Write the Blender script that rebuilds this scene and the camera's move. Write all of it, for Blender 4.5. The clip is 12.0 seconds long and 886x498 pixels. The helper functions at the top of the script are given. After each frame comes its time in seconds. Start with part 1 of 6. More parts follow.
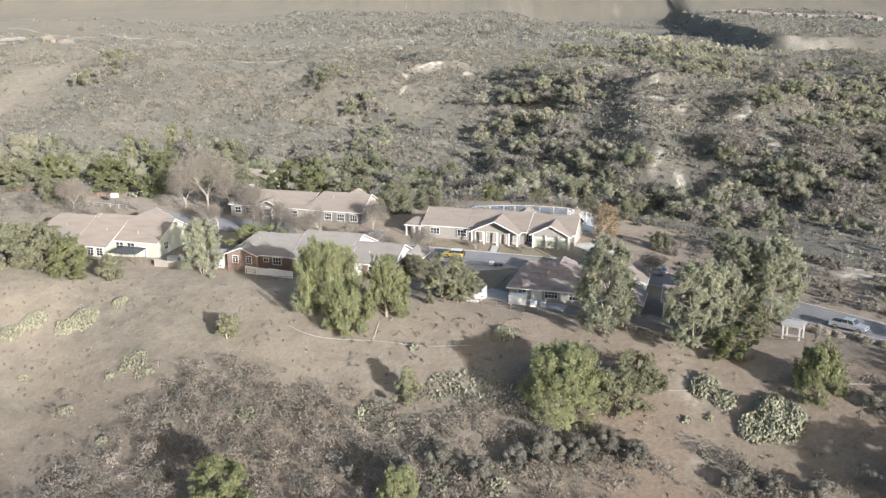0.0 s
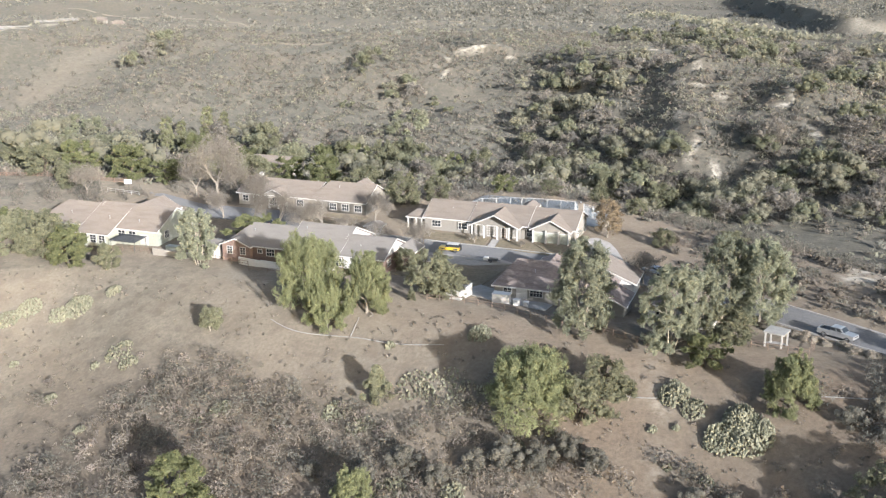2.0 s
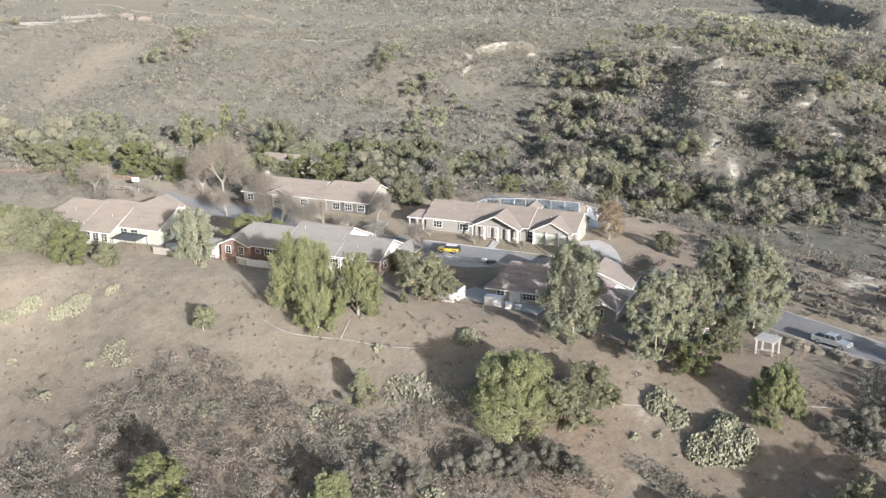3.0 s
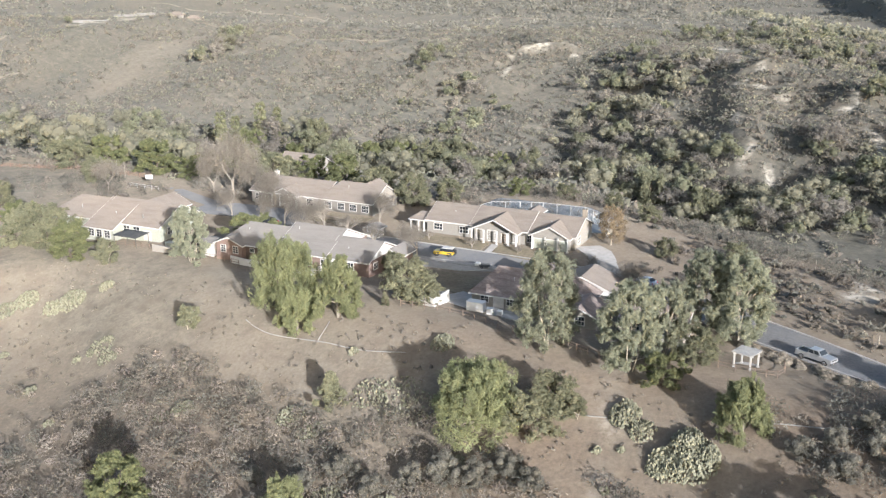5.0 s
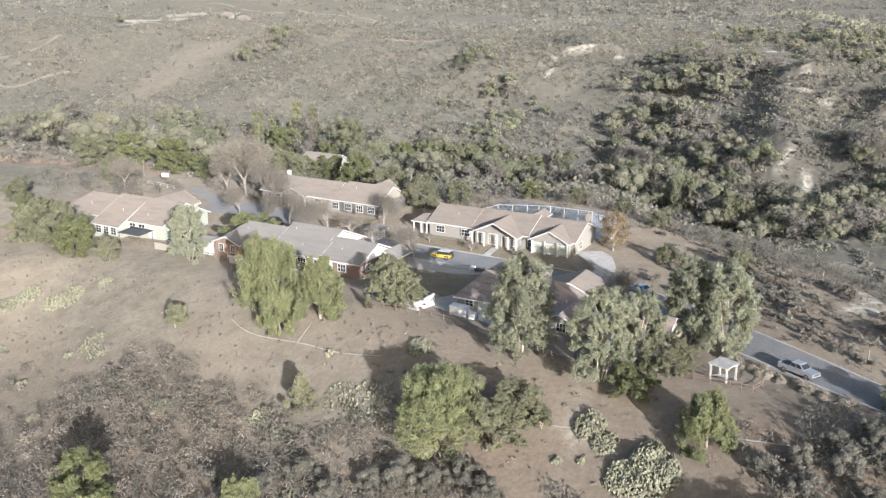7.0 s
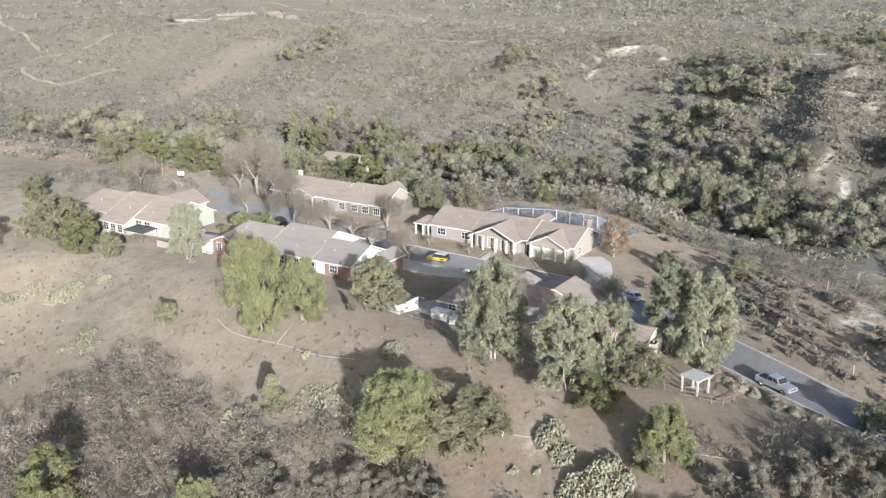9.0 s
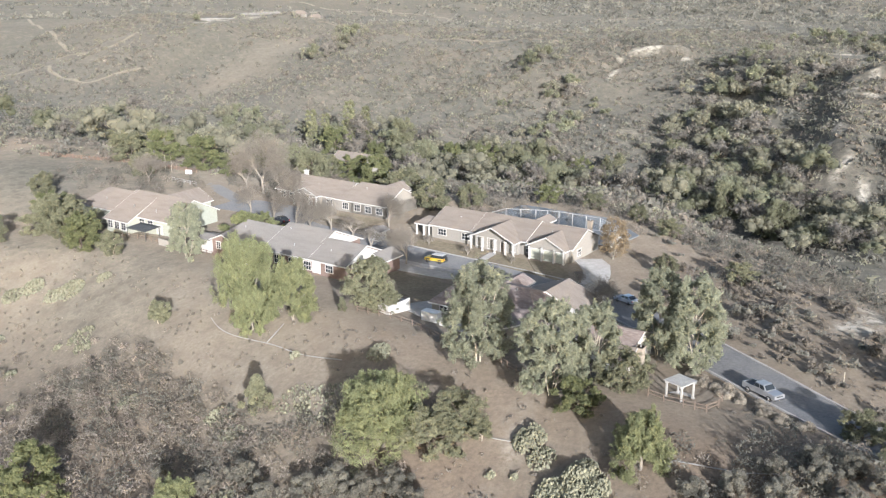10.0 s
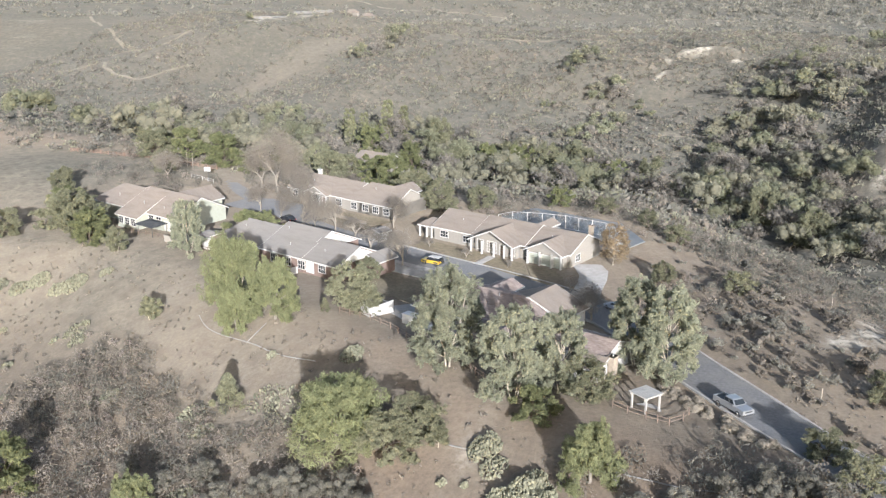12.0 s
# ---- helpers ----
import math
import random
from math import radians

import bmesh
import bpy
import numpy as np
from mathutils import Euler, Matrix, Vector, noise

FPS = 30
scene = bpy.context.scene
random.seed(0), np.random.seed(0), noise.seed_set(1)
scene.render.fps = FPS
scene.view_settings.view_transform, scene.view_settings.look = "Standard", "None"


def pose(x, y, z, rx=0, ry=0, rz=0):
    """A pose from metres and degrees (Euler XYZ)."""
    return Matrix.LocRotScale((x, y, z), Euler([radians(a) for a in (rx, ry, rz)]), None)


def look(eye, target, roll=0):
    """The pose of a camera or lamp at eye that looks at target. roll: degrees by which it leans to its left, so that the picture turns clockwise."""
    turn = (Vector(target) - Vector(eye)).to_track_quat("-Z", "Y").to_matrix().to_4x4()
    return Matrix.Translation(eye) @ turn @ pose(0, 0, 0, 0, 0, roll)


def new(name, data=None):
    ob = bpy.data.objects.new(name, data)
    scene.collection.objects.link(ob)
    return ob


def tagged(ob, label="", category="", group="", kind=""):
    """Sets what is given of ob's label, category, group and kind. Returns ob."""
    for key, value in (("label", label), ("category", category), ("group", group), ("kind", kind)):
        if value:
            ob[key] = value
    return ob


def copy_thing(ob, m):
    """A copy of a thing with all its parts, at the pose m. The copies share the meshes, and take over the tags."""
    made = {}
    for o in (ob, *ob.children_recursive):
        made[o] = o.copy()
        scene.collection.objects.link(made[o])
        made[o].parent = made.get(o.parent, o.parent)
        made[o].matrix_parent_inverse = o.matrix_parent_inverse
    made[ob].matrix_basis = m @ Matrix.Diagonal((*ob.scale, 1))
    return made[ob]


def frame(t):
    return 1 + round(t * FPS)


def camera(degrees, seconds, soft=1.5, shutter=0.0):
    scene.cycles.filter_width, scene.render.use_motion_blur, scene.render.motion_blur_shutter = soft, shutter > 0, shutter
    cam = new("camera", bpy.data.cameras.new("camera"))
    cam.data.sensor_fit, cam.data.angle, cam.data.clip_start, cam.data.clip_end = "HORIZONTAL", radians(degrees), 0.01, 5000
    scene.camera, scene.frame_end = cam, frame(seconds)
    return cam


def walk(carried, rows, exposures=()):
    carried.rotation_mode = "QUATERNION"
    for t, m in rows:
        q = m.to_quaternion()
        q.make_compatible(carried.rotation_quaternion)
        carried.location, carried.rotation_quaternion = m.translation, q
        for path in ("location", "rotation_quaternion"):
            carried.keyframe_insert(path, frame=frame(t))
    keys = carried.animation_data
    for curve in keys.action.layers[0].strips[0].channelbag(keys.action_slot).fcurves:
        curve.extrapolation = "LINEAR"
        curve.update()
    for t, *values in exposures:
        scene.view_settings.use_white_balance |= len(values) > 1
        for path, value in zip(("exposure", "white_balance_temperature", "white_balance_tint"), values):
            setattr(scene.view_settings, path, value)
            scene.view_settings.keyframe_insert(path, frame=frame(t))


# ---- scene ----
cam = camera(48.5, 12.0, soft=1.3)
PATH = [
    (0, (0.00, 0.00, 56.83), (-0.471, 96.459, 30.460), -0.06),
    (0.5, (3.63, 0.69, 57.44), (1.483, 96.781, 29.843), -0.04),
    (1, (6.77, 1.48, 58.02), (3.168, 97.448, 30.152), -0.05),
    (1.5, (9.85, 2.20, 58.55), (4.839, 98.043, 30.467), -0.04),
    (2, (12.92, 3.06, 58.96), (6.513, 98.771, 30.694), -0.03),
    (2.5, (16.00, 3.83, 59.46), (8.124, 99.358, 30.959), -0.02),
    (3, (19.04, 4.64, 59.79), (9.721, 99.988, 31.125), -0.05),
    (5, (31.29, 8.28, 59.85), (16.255, 102.891, 31.163), 0.03),
    (5.5, (34.23, 9.32, 59.79), (17.760, 103.705, 31.141), 0.04),
    (6, (37.27, 10.35, 59.74), (19.321, 104.455, 31.086), 0.02),
    (6.5, (40.19, 11.29, 59.76), (20.846, 105.122, 31.108), 0.01),
    (7, (43.18, 12.31, 59.78), (22.342, 105.834, 31.164), 0.00),
    (9, (54.81, 16.86, 59.95), (28.337, 108.948, 31.330), 0.01),
    (9.5, (57.72, 18.17, 59.96), (29.806, 109.816, 31.291), -0.03),
    (10, (60.58, 19.41, 60.07), (31.301, 110.621, 31.369), -0.02),
    (10.5, (63.46, 20.77, 60.07), (32.716, 111.488, 31.352), -0.02),
    (11, (66.74, 22.28, 60.20), (34.441, 112.448, 31.468), 0.03),
    (11.5, (69.61, 23.60, 60.26), (35.863, 113.234, 31.507), 0.02),
    (12, (72.38, 25.09, 60.34), (37.222, 114.165, 31.551), 0.08),
]
walk(cam, [(t, look(eye, target, roll)) for t, eye, target, roll in PATH], exposures=[(0.0, 0.87, 6240, 10), (3.0, 0.86, 6200, 10), (7.0, 0.79, 6130, 10), (9.0, 0.77, 6100, 10), (12.0, 0.72, 6070, 10)])

# ---- sky and sun ----
SUN_EL, SUN_AZ = 14.0, 149.5
world = bpy.data.worlds.new("sky")
world.use_nodes = True
scene.world = world
sky_tex = world.node_tree.nodes.new("ShaderNodeTexSky")
sky_tex.sky_type, sky_tex.sun_disc = "NISHITA", False
sky_tex.sun_elevation, sky_tex.sun_rotation = radians(SUN_EL), radians(SUN_AZ)
sky_tex.dust_density, sky_tex.air_density = 2.5, 1.0
background = world.node_tree.nodes["Background"]
background.inputs["Strength"].default_value = 0.15
world.node_tree.links.new(sky_tex.outputs["Color"], background.inputs["Color"])
sun = new("sun", bpy.data.lights.new("sun", "SUN"))
sun.data.energy, sun.data.angle, sun.data.color = 5.0, radians(0.6), (1.0, 0.965, 0.94)
sun_way = Vector((math.sin(radians(SUN_AZ)) * math.cos(radians(SUN_EL)), math.cos(radians(SUN_AZ)) * math.cos(radians(SUN_EL)), math.sin(radians(SUN_EL))))
sun.matrix_world = look(sun_way * 200, (0, 0, 0))

# ---- materials ----
def rgb(c):
    return (*c, 1.0)


def mat(name, c1, c2, scale=1.0, rough=0.85, bump=0.3, stain=None, stain_scale=None, stain_amount=0.5, island=0.0, each=0.0, metal=0.0, coords="Object", stretch=(1, 1, 1), spec=0.3):
    """A weathered surface: two tones in a fine grain, a third in broad stains, and a shift of brightness from piece to piece."""
    m = bpy.data.materials.new(name)
    m.use_nodes = True
    nt = m.node_tree
    n, l = nt.nodes, nt.links
    b = n["Principled BSDF"]
    b.inputs["Roughness"].default_value, b.inputs["Metallic"].default_value = rough, metal
    b.inputs["Specular IOR Level"].default_value = spec
    b.inputs["Diffuse Roughness"].default_value = 0.8 if rough > 0.8 else 0.0
    tc = n.new("ShaderNodeTexCoord")
    mp = n.new("ShaderNodeMapping")
    mp.inputs["Scale"].default_value = stretch
    l.new(tc.outputs[coords], mp.inputs["Vector"])
    t1 = n.new("ShaderNodeTexNoise")
    t1.inputs["Scale"].default_value, t1.inputs["Detail"].default_value, t1.inputs["Roughness"].default_value = scale, 6, 0.65
    l.new(mp.outputs["Vector"], t1.inputs["Vector"])
    r1 = n.new("ShaderNodeValToRGB")
    r1.color_ramp.elements[0].position, r1.color_ramp.elements[1].position = 0.35, 0.65
    r1.color_ramp.elements[0].color, r1.color_ramp.elements[1].color = rgb(c1), rgb(c2)
    l.new(t1.outputs["Fac"], r1.inputs["Fac"])
    col = r1.outputs["Color"]
    if stain:
        t2 = n.new("ShaderNodeTexNoise")
        t2.inputs["Scale"].default_value, t2.inputs["Detail"].default_value = stain_scale or scale / 9, 4
        l.new(mp.outputs["Vector"], t2.inputs["Vector"])
        r2 = n.new("ShaderNodeMapRange")
        r2.inputs["From Min"].default_value, r2.inputs["From Max"].default_value, r2.inputs["To Max"].default_value = 0.45, 0.68, stain_amount
        l.new(t2.outputs["Fac"], r2.inputs["Value"])
        mx = n.new("ShaderNodeMix")
        mx.data_type = "RGBA"
        mx.inputs["B"].default_value = rgb(stain)
        l.new(r2.outputs["Result"], mx.inputs["Factor"])
        l.new(col, mx.inputs["A"])
        col = mx.outputs["Result"]
    if island or each:
        hs = n.new("ShaderNodeHueSaturation")
        if island:
            src = n.new("ShaderNodeNewGeometry").outputs["Random Per Island"]
        else:
            src = n.new("ShaderNodeObjectInfo").outputs["Random"]
        mr = n.new("ShaderNodeMapRange")
        amount = island or each
        mr.inputs["To Min"].default_value, mr.inputs["To Max"].default_value = 1 - amount, 1 + amount
        l.new(src, mr.inputs["Value"])
        l.new(mr.outputs["Result"], hs.inputs["Value"])
        l.new(col, hs.inputs["Color"])
        col = hs.outputs["Color"]
    l.new(col, b.inputs["Base Color"])
    if bump:
        bp = n.new("ShaderNodeBump")
        bp.inputs["Strength"].default_value, bp.inputs["Distance"].default_value = bump, 0.6 / scale
        l.new(t1.outputs["Fac"], bp.inputs["Height"])
        l.new(bp.outputs["Normal"], b.inputs["Normal"])
    return m


def leaf_mat(name, c1, c2, spread=0.35, through_light=0.35):
    """Foliage: tone shifts from leaf clump to leaf clump and tree to tree, some light comes through."""
    m = bpy.data.materials.new(name)
    m.use_nodes = True
    n, l = m.node_tree.nodes, m.node_tree.links
    b = n["Principled BSDF"]
    b.inputs["Roughness"].default_value, b.inputs["Specular IOR Level"].default_value = 0.6, 0.25
    b.inputs["Diffuse Roughness"].default_value = 0.8
    geo = n.new("ShaderNodeNewGeometry")
    ramp = n.new("ShaderNodeValToRGB")
    ramp.color_ramp.elements[0].color, ramp.color_ramp.elements[1].color = rgb(c1), rgb(c2)
    l.new(geo.outputs["Random Per Island"], ramp.inputs["Fac"])
    info = n.new("ShaderNodeObjectInfo")
    mr = n.new("ShaderNodeMapRange")
    mr.inputs["To Min"].default_value, mr.inputs["To Max"].default_value = 1 - spread / 2, 1 + spread / 2
    l.new(info.outputs["Random"], mr.inputs["Value"])
    spray = n.new("ShaderNodeAttribute")
    spray.attribute_name = "tone"
    total = n.new("ShaderNodeMath")
    l.new(mr.outputs["Result"], total.inputs[0])
    l.new(spray.outputs["Fac"], total.inputs[1])
    hs = n.new("ShaderNodeHueSaturation")
    l.new(total.outputs[0], hs.inputs["Value"])
    l.new(ramp.outputs["Color"], hs.inputs["Color"])
    l.new(hs.outputs["Color"], b.inputs["Base Color"])
    tr = n.new("ShaderNodeBsdfTranslucent")
    l.new(hs.outputs["Color"], tr.inputs["Color"])
    mix = n.new("ShaderNodeMixShader")
    mix.inputs["Fac"].default_value = through_light
    l.new(b.outputs["BSDF"], mix.inputs[1])
    l.new(tr.outputs["BSDF"], mix.inputs[2])
    l.new(mix.outputs["Shader"], n["Material Output"].inputs["Surface"])
    return m


def land_mat():
    """Dry hillside: straw and dust in tufts and drifts; the cover layer names pale bluff soil, bare dirt and green growth."""
    m = bpy.data.materials.new("dry_hillside")
    m.use_nodes = True
    n, l = m.node_tree.nodes, m.node_tree.links
    b = n["Principled BSDF"]
    b.inputs["Roughness"].default_value, b.inputs["Specular IOR Level"].default_value = 0.95, 0.1
    b.inputs["Diffuse Roughness"].default_value = 1.0
    tc = n.new("ShaderNodeTexCoord")

    def tex(scale, detail=5, rough=0.6):
        t = n.new("ShaderNodeTexNoise")
        t.inputs["Scale"].default_value, t.inputs["Detail"].default_value, t.inputs["Roughness"].default_value = scale, detail, rough
        l.new(tc.outputs["Object"], t.inputs["Vector"])
        return t.outputs["Fac"]

    def span(v, lo, hi, top=1.0):
        r = n.new("ShaderNodeMapRange")
        r.inputs["From Min"].default_value, r.inputs["From Max"].default_value, r.inputs["To Max"].default_value = lo, hi, top
        l.new(v, r.inputs["Value"])
        return r.outputs["Result"]

    def mix(f, a, c):
        x = n.new("ShaderNodeMix")
        x.data_type = "RGBA"
        l.new(f, x.inputs["Factor"])
        l.new(a, x.inputs["A"]) if hasattr(a, "is_output") else setattr(x.inputs["A"], "default_value", rgb(a))
        l.new(c, x.inputs["B"]) if hasattr(c, "is_output") else setattr(x.inputs["B"], "default_value", rgb(c))
        return x.outputs["Result"]

    def times(a, c):
        x = n.new("ShaderNodeMath")
        x.operation = "MULTIPLY"
        l.new(a, x.inputs[0])
        l.new(c, x.inputs[1])
        return x.outputs[0]

    fine, mid, wide = tex(1.6, 6, 0.75), tex(0.22, 6, 0.7), tex(0.03, 5)
    straw = mix(span(fine, 0.35, 0.65), (0.157, 0.138, 0.111), (0.226, 0.2, 0.164))
    straw = mix(span(mid, 0.42, 0.68, 0.75), straw, (0.129, 0.108, 0.085))
    straw = mix(span(wide, 0.45, 0.7, 0.5), straw, (0.18, 0.161, 0.125))
    cov = n.new("ShaderNodeAttribute")
    cov.attribute_name = "cover"
    sep = n.new("ShaderNodeSeparateColor")
    l.new(cov.outputs["Color"], sep.inputs["Color"])
    dirt = mix(span(fine, 0.35, 0.65), (0.139, 0.109, 0.083), (0.21, 0.168, 0.13))
    pale = mix(span(mid, 0.35, 0.65), (0.32, 0.296, 0.25), (0.45, 0.422, 0.365))
    green = mix(span(fine, 0.3, 0.7), (0.07, 0.069, 0.059), (0.115, 0.112, 0.098))
    spots = n.new("ShaderNodeTexVoronoi")
    spots.inputs["Scale"].default_value, spots.inputs["Randomness"].default_value = 0.42, 1.0
    l.new(tc.outputs["Object"], spots.inputs["Vector"])
    herb = times(span(spots.outputs["Distance"], 0.52, 0.3), span(mid, 0.36, 0.56))
    edge = span(tex(0.35, 7, 0.8), 0.4, 0.58)
    col = mix(sep.outputs["Green"], straw, dirt)
    col = mix(times(sep.outputs["Blue"], span(mid, 0.15, 0.5)), col, green)
    col = mix(times(sep.outputs["Blue"], herb), col, (0.078, 0.077, 0.064))
    col = mix(times(sep.outputs["Red"], edge), col, pale)
    l.new(col, b.inputs["Base Color"])
    bp = n.new("ShaderNodeBump")
    bp.inputs["Strength"].default_value, bp.inputs["Distance"].default_value = 0.5, 0.35
    l.new(fine, bp.inputs["Height"])
    l.new(bp.outputs["Normal"], b.inputs["Normal"])
    return m


def glass_mat(name, tint=(0.03, 0.035, 0.04)):
    m = bpy.data.materials.new(name)
    m.use_nodes = True
    b = m.node_tree.nodes["Principled BSDF"]
    b.inputs["Base Color"].default_value, b.inputs["Roughness"].default_value = rgb(tint), 0.06
    b.inputs["Specular IOR Level"].default_value = 0.6
    return m


LAND = land_mat()
ASPHALT = mat("worn_asphalt", (0.105, 0.106, 0.11), (0.152, 0.153, 0.157), 2.5, 0.9, 0.15, (0.17, 0.165, 0.155), 0.16, 0.6)
CONCRETE = mat("pale_concrete", (0.238, 0.232, 0.224), (0.31, 0.304, 0.294), 1.2, 0.9, 0.1, (0.224, 0.208, 0.185), 0.2, 0.6)
LAWN = mat("winter_lawn", (0.118, 0.1, 0.068), (0.19, 0.164, 0.118), 1.5, 0.95, 0.4, (0.1, 0.08, 0.056), 0.14, 0.6)
COURT = mat("blue_grey_court", (0.19, 0.206, 0.216), (0.235, 0.248, 0.254), 0.5, 0.8, 0.05, (0.27, 0.272, 0.262), 0.12, 0.5)
ROOF_GREY = mat("grey_tan_tile_roof", (0.163, 0.152, 0.141), (0.214, 0.202, 0.189), 3.0, 0.9, 0.5, (0.139, 0.127, 0.116), 0.25, 0.5, stretch=(1, 4, 1))
ROOF_TAN = mat("tan_tile_roof", (0.168, 0.144, 0.124), (0.221, 0.194, 0.169), 3.0, 0.9, 0.5, (0.139, 0.115, 0.099), 0.25, 0.5, stretch=(1, 4, 1))
ROOF_BROWN = mat("brown_tile_roof", (0.17, 0.138, 0.124), (0.29, 0.245, 0.225), 1.4, 0.9, 0.5, (0.135, 0.105, 0.092), 0.3, 0.6, stretch=(1.2, 3.0, 1.2))
WHITE = mat("white_paint", (0.515, 0.501, 0.478), (0.598, 0.584, 0.561), 1.5, 0.6, 0.05, (0.534, 0.506, 0.451), 0.5, 0.4)
STUCCO = mat("cream_stucco", (0.226, 0.211, 0.189), (0.274, 0.258, 0.233), 4.0, 0.9, 0.2, (0.252, 0.229, 0.2), 0.4, 0.5)
SIDING = mat("pale_green_siding", (0.34, 0.355, 0.30), (0.41, 0.425, 0.365), 3.0, 0.8, 0.15, (0.36, 0.37, 0.30), 0.4, 0.4)
BRICK = mat("red_brown_brick", (0.14, 0.1, 0.085), (0.217, 0.157, 0.136), 5.0, 0.9, 0.4, (0.204, 0.153, 0.128), 0.6, 0.5)
STONE = mat("tan_stone", (0.231, 0.196, 0.154), (0.322, 0.28, 0.231), 2.5, 0.9, 0.5, (0.182, 0.154, 0.126), 0.6)
GLASS = glass_mat("dark_window_glass")
RUSTWOOD = mat("weathered_brown_wood", (0.15, 0.11, 0.085), (0.235, 0.18, 0.145), 3.0, 0.9, 0.3, (0.13, 0.10, 0.085), 0.5)
METAL = mat("galvanised_metal", (0.42, 0.43, 0.43), (0.52, 0.53, 0.53), 3.0, 0.45, 0.05, metal=0.7)
DARK = mat("dark_grey_canvas", (0.055, 0.058, 0.06), (0.09, 0.093, 0.095), 2.0, 0.8, 0.1)
BARK_GREY = mat("grey_bark", (0.20, 0.175, 0.145), (0.34, 0.305, 0.26), 5.0, 0.95, 0.6)
BARK_PALE = mat("pale_eucalyptus_bark", (0.36, 0.315, 0.25), (0.52, 0.47, 0.39), 3.0, 0.85, 0.3, (0.26, 0.21, 0.16), 1.0)
BARK_DARK = mat("dark_oak_bark", (0.075, 0.06, 0.045), (0.15, 0.125, 0.10), 5.0, 0.95, 0.6)
LEAF_PEPPER = leaf_mat("pepper_leaves", (0.178, 0.19, 0.1), (0.245, 0.26, 0.142), spread=0.16)
LEAF_POPLAR = leaf_mat("poplar_leaves", (0.165, 0.168, 0.098), (0.225, 0.228, 0.138))
LEAF_EUC = leaf_mat("eucalyptus_leaves", (0.238, 0.248, 0.178), (0.318, 0.328, 0.238), through_light=0.45)
LEAF_OAK = leaf_mat("oak_leaves", (0.16, 0.163, 0.105), (0.224, 0.223, 0.146))
LEAF_BRIGHT = leaf_mat("bright_tree_leaves", (0.138, 0.149, 0.074), (0.2, 0.212, 0.108))
LEAF_DRY = leaf_mat("dry_orange_leaves", (0.277, 0.212, 0.134), (0.351, 0.275, 0.18))
LEAF_BROWN = leaf_mat("dry_brown_twigs", (0.213, 0.183, 0.156), (0.284, 0.246, 0.213))
LEAF_SAGE = leaf_mat("sage_scrub", (0.165, 0.16, 0.134), (0.242, 0.232, 0.197), through_light=0.4)
LEAF_SCRUB = leaf_mat("grey_brown_scrub", (0.194, 0.171, 0.142), (0.279, 0.248, 0.209))
LEAF_GREY = leaf_mat("grey_winter_twigs", (0.2, 0.178, 0.15), (0.275, 0.248, 0.212))
# valley leaves: base colours and translucency lifted to stand in for distance haze
LEAF_DARKWOOD = leaf_mat("dark_wood_leaves", (0.2, 0.206, 0.138), (0.266, 0.27, 0.182), through_light=0.5)
LEAF_FADED = leaf_mat("faded_winter_twigs", (0.222, 0.203, 0.175), (0.295, 0.27, 0.235), through_light=0.5)
LEAF_WOOD = leaf_mat("valley_wood_leaves", (0.244, 0.236, 0.174), (0.326, 0.315, 0.235), through_light=0.5)
PLUME = leaf_mat("pale_grass_plumes", (0.286, 0.248, 0.198), (0.462, 0.418, 0.347))
PAD = leaf_mat("cactus_pads", (0.14, 0.143, 0.098), (0.285, 0.278, 0.202), through_light=0.0)
TYRE = mat("tyre_rubber", (0.025, 0.025, 0.026), (0.04, 0.04, 0.041), 6.0, 0.85, 0.1)
CHROME = mat("bright_metal", (0.55, 0.55, 0.56), (0.65, 0.65, 0.66), 4.0, 0.25, 0.0, metal=0.9)
PAINT_YELLOW = mat("yellow_car_paint", (0.54, 0.375, 0.035), (0.6, 0.43, 0.06), 1.0, 0.3, 0.0, spec=0.5)
PAINT_SILVER = mat("silver_car_paint", (0.33, 0.335, 0.345), (0.38, 0.385, 0.395), 1.0, 0.3, 0.0, metal=0.4, spec=0.5)
PAINT_BLUE = mat("silver_blue_car_paint", (0.34, 0.39, 0.47), (0.40, 0.45, 0.53), 1.0, 0.28, 0.0, metal=0.4, spec=0.5)
PAINT_DARK = mat("dark_car_paint", (0.03, 0.032, 0.04), (0.045, 0.047, 0.055), 1.0, 0.25, 0.0, spec=0.5)
RED_EARTH = mat("red_earth_bank", (0.22, 0.148, 0.115), (0.31, 0.215, 0.17), 1.2, 0.95, 0.5, (0.24, 0.17, 0.125), 0.2)
LAMP_RED = mat("red_tail_lamp", (0.35, 0.02, 0.02), (0.42, 0.03, 0.025), 2.0, 0.3, 0.0)
LAMP_WHITE = mat("clear_head_lamp", (0.75, 0.76, 0.78), (0.82, 0.82, 0.83), 2.0, 0.2, 0.0)

# ---- the land ----
A = radians(-16.4)  # the terrace's own axes: u along the lane, v away from the field
CA, SA = math.cos(A), math.sin(A)


def xy(u, v):
    return u * CA - v * SA, u * SA + v * CA


def chance(ix, iy, seed):
    h = np.sin(ix * 127.1 + iy * 311.7 + seed * 74.7) * 43758.5453
    return h - np.floor(h)


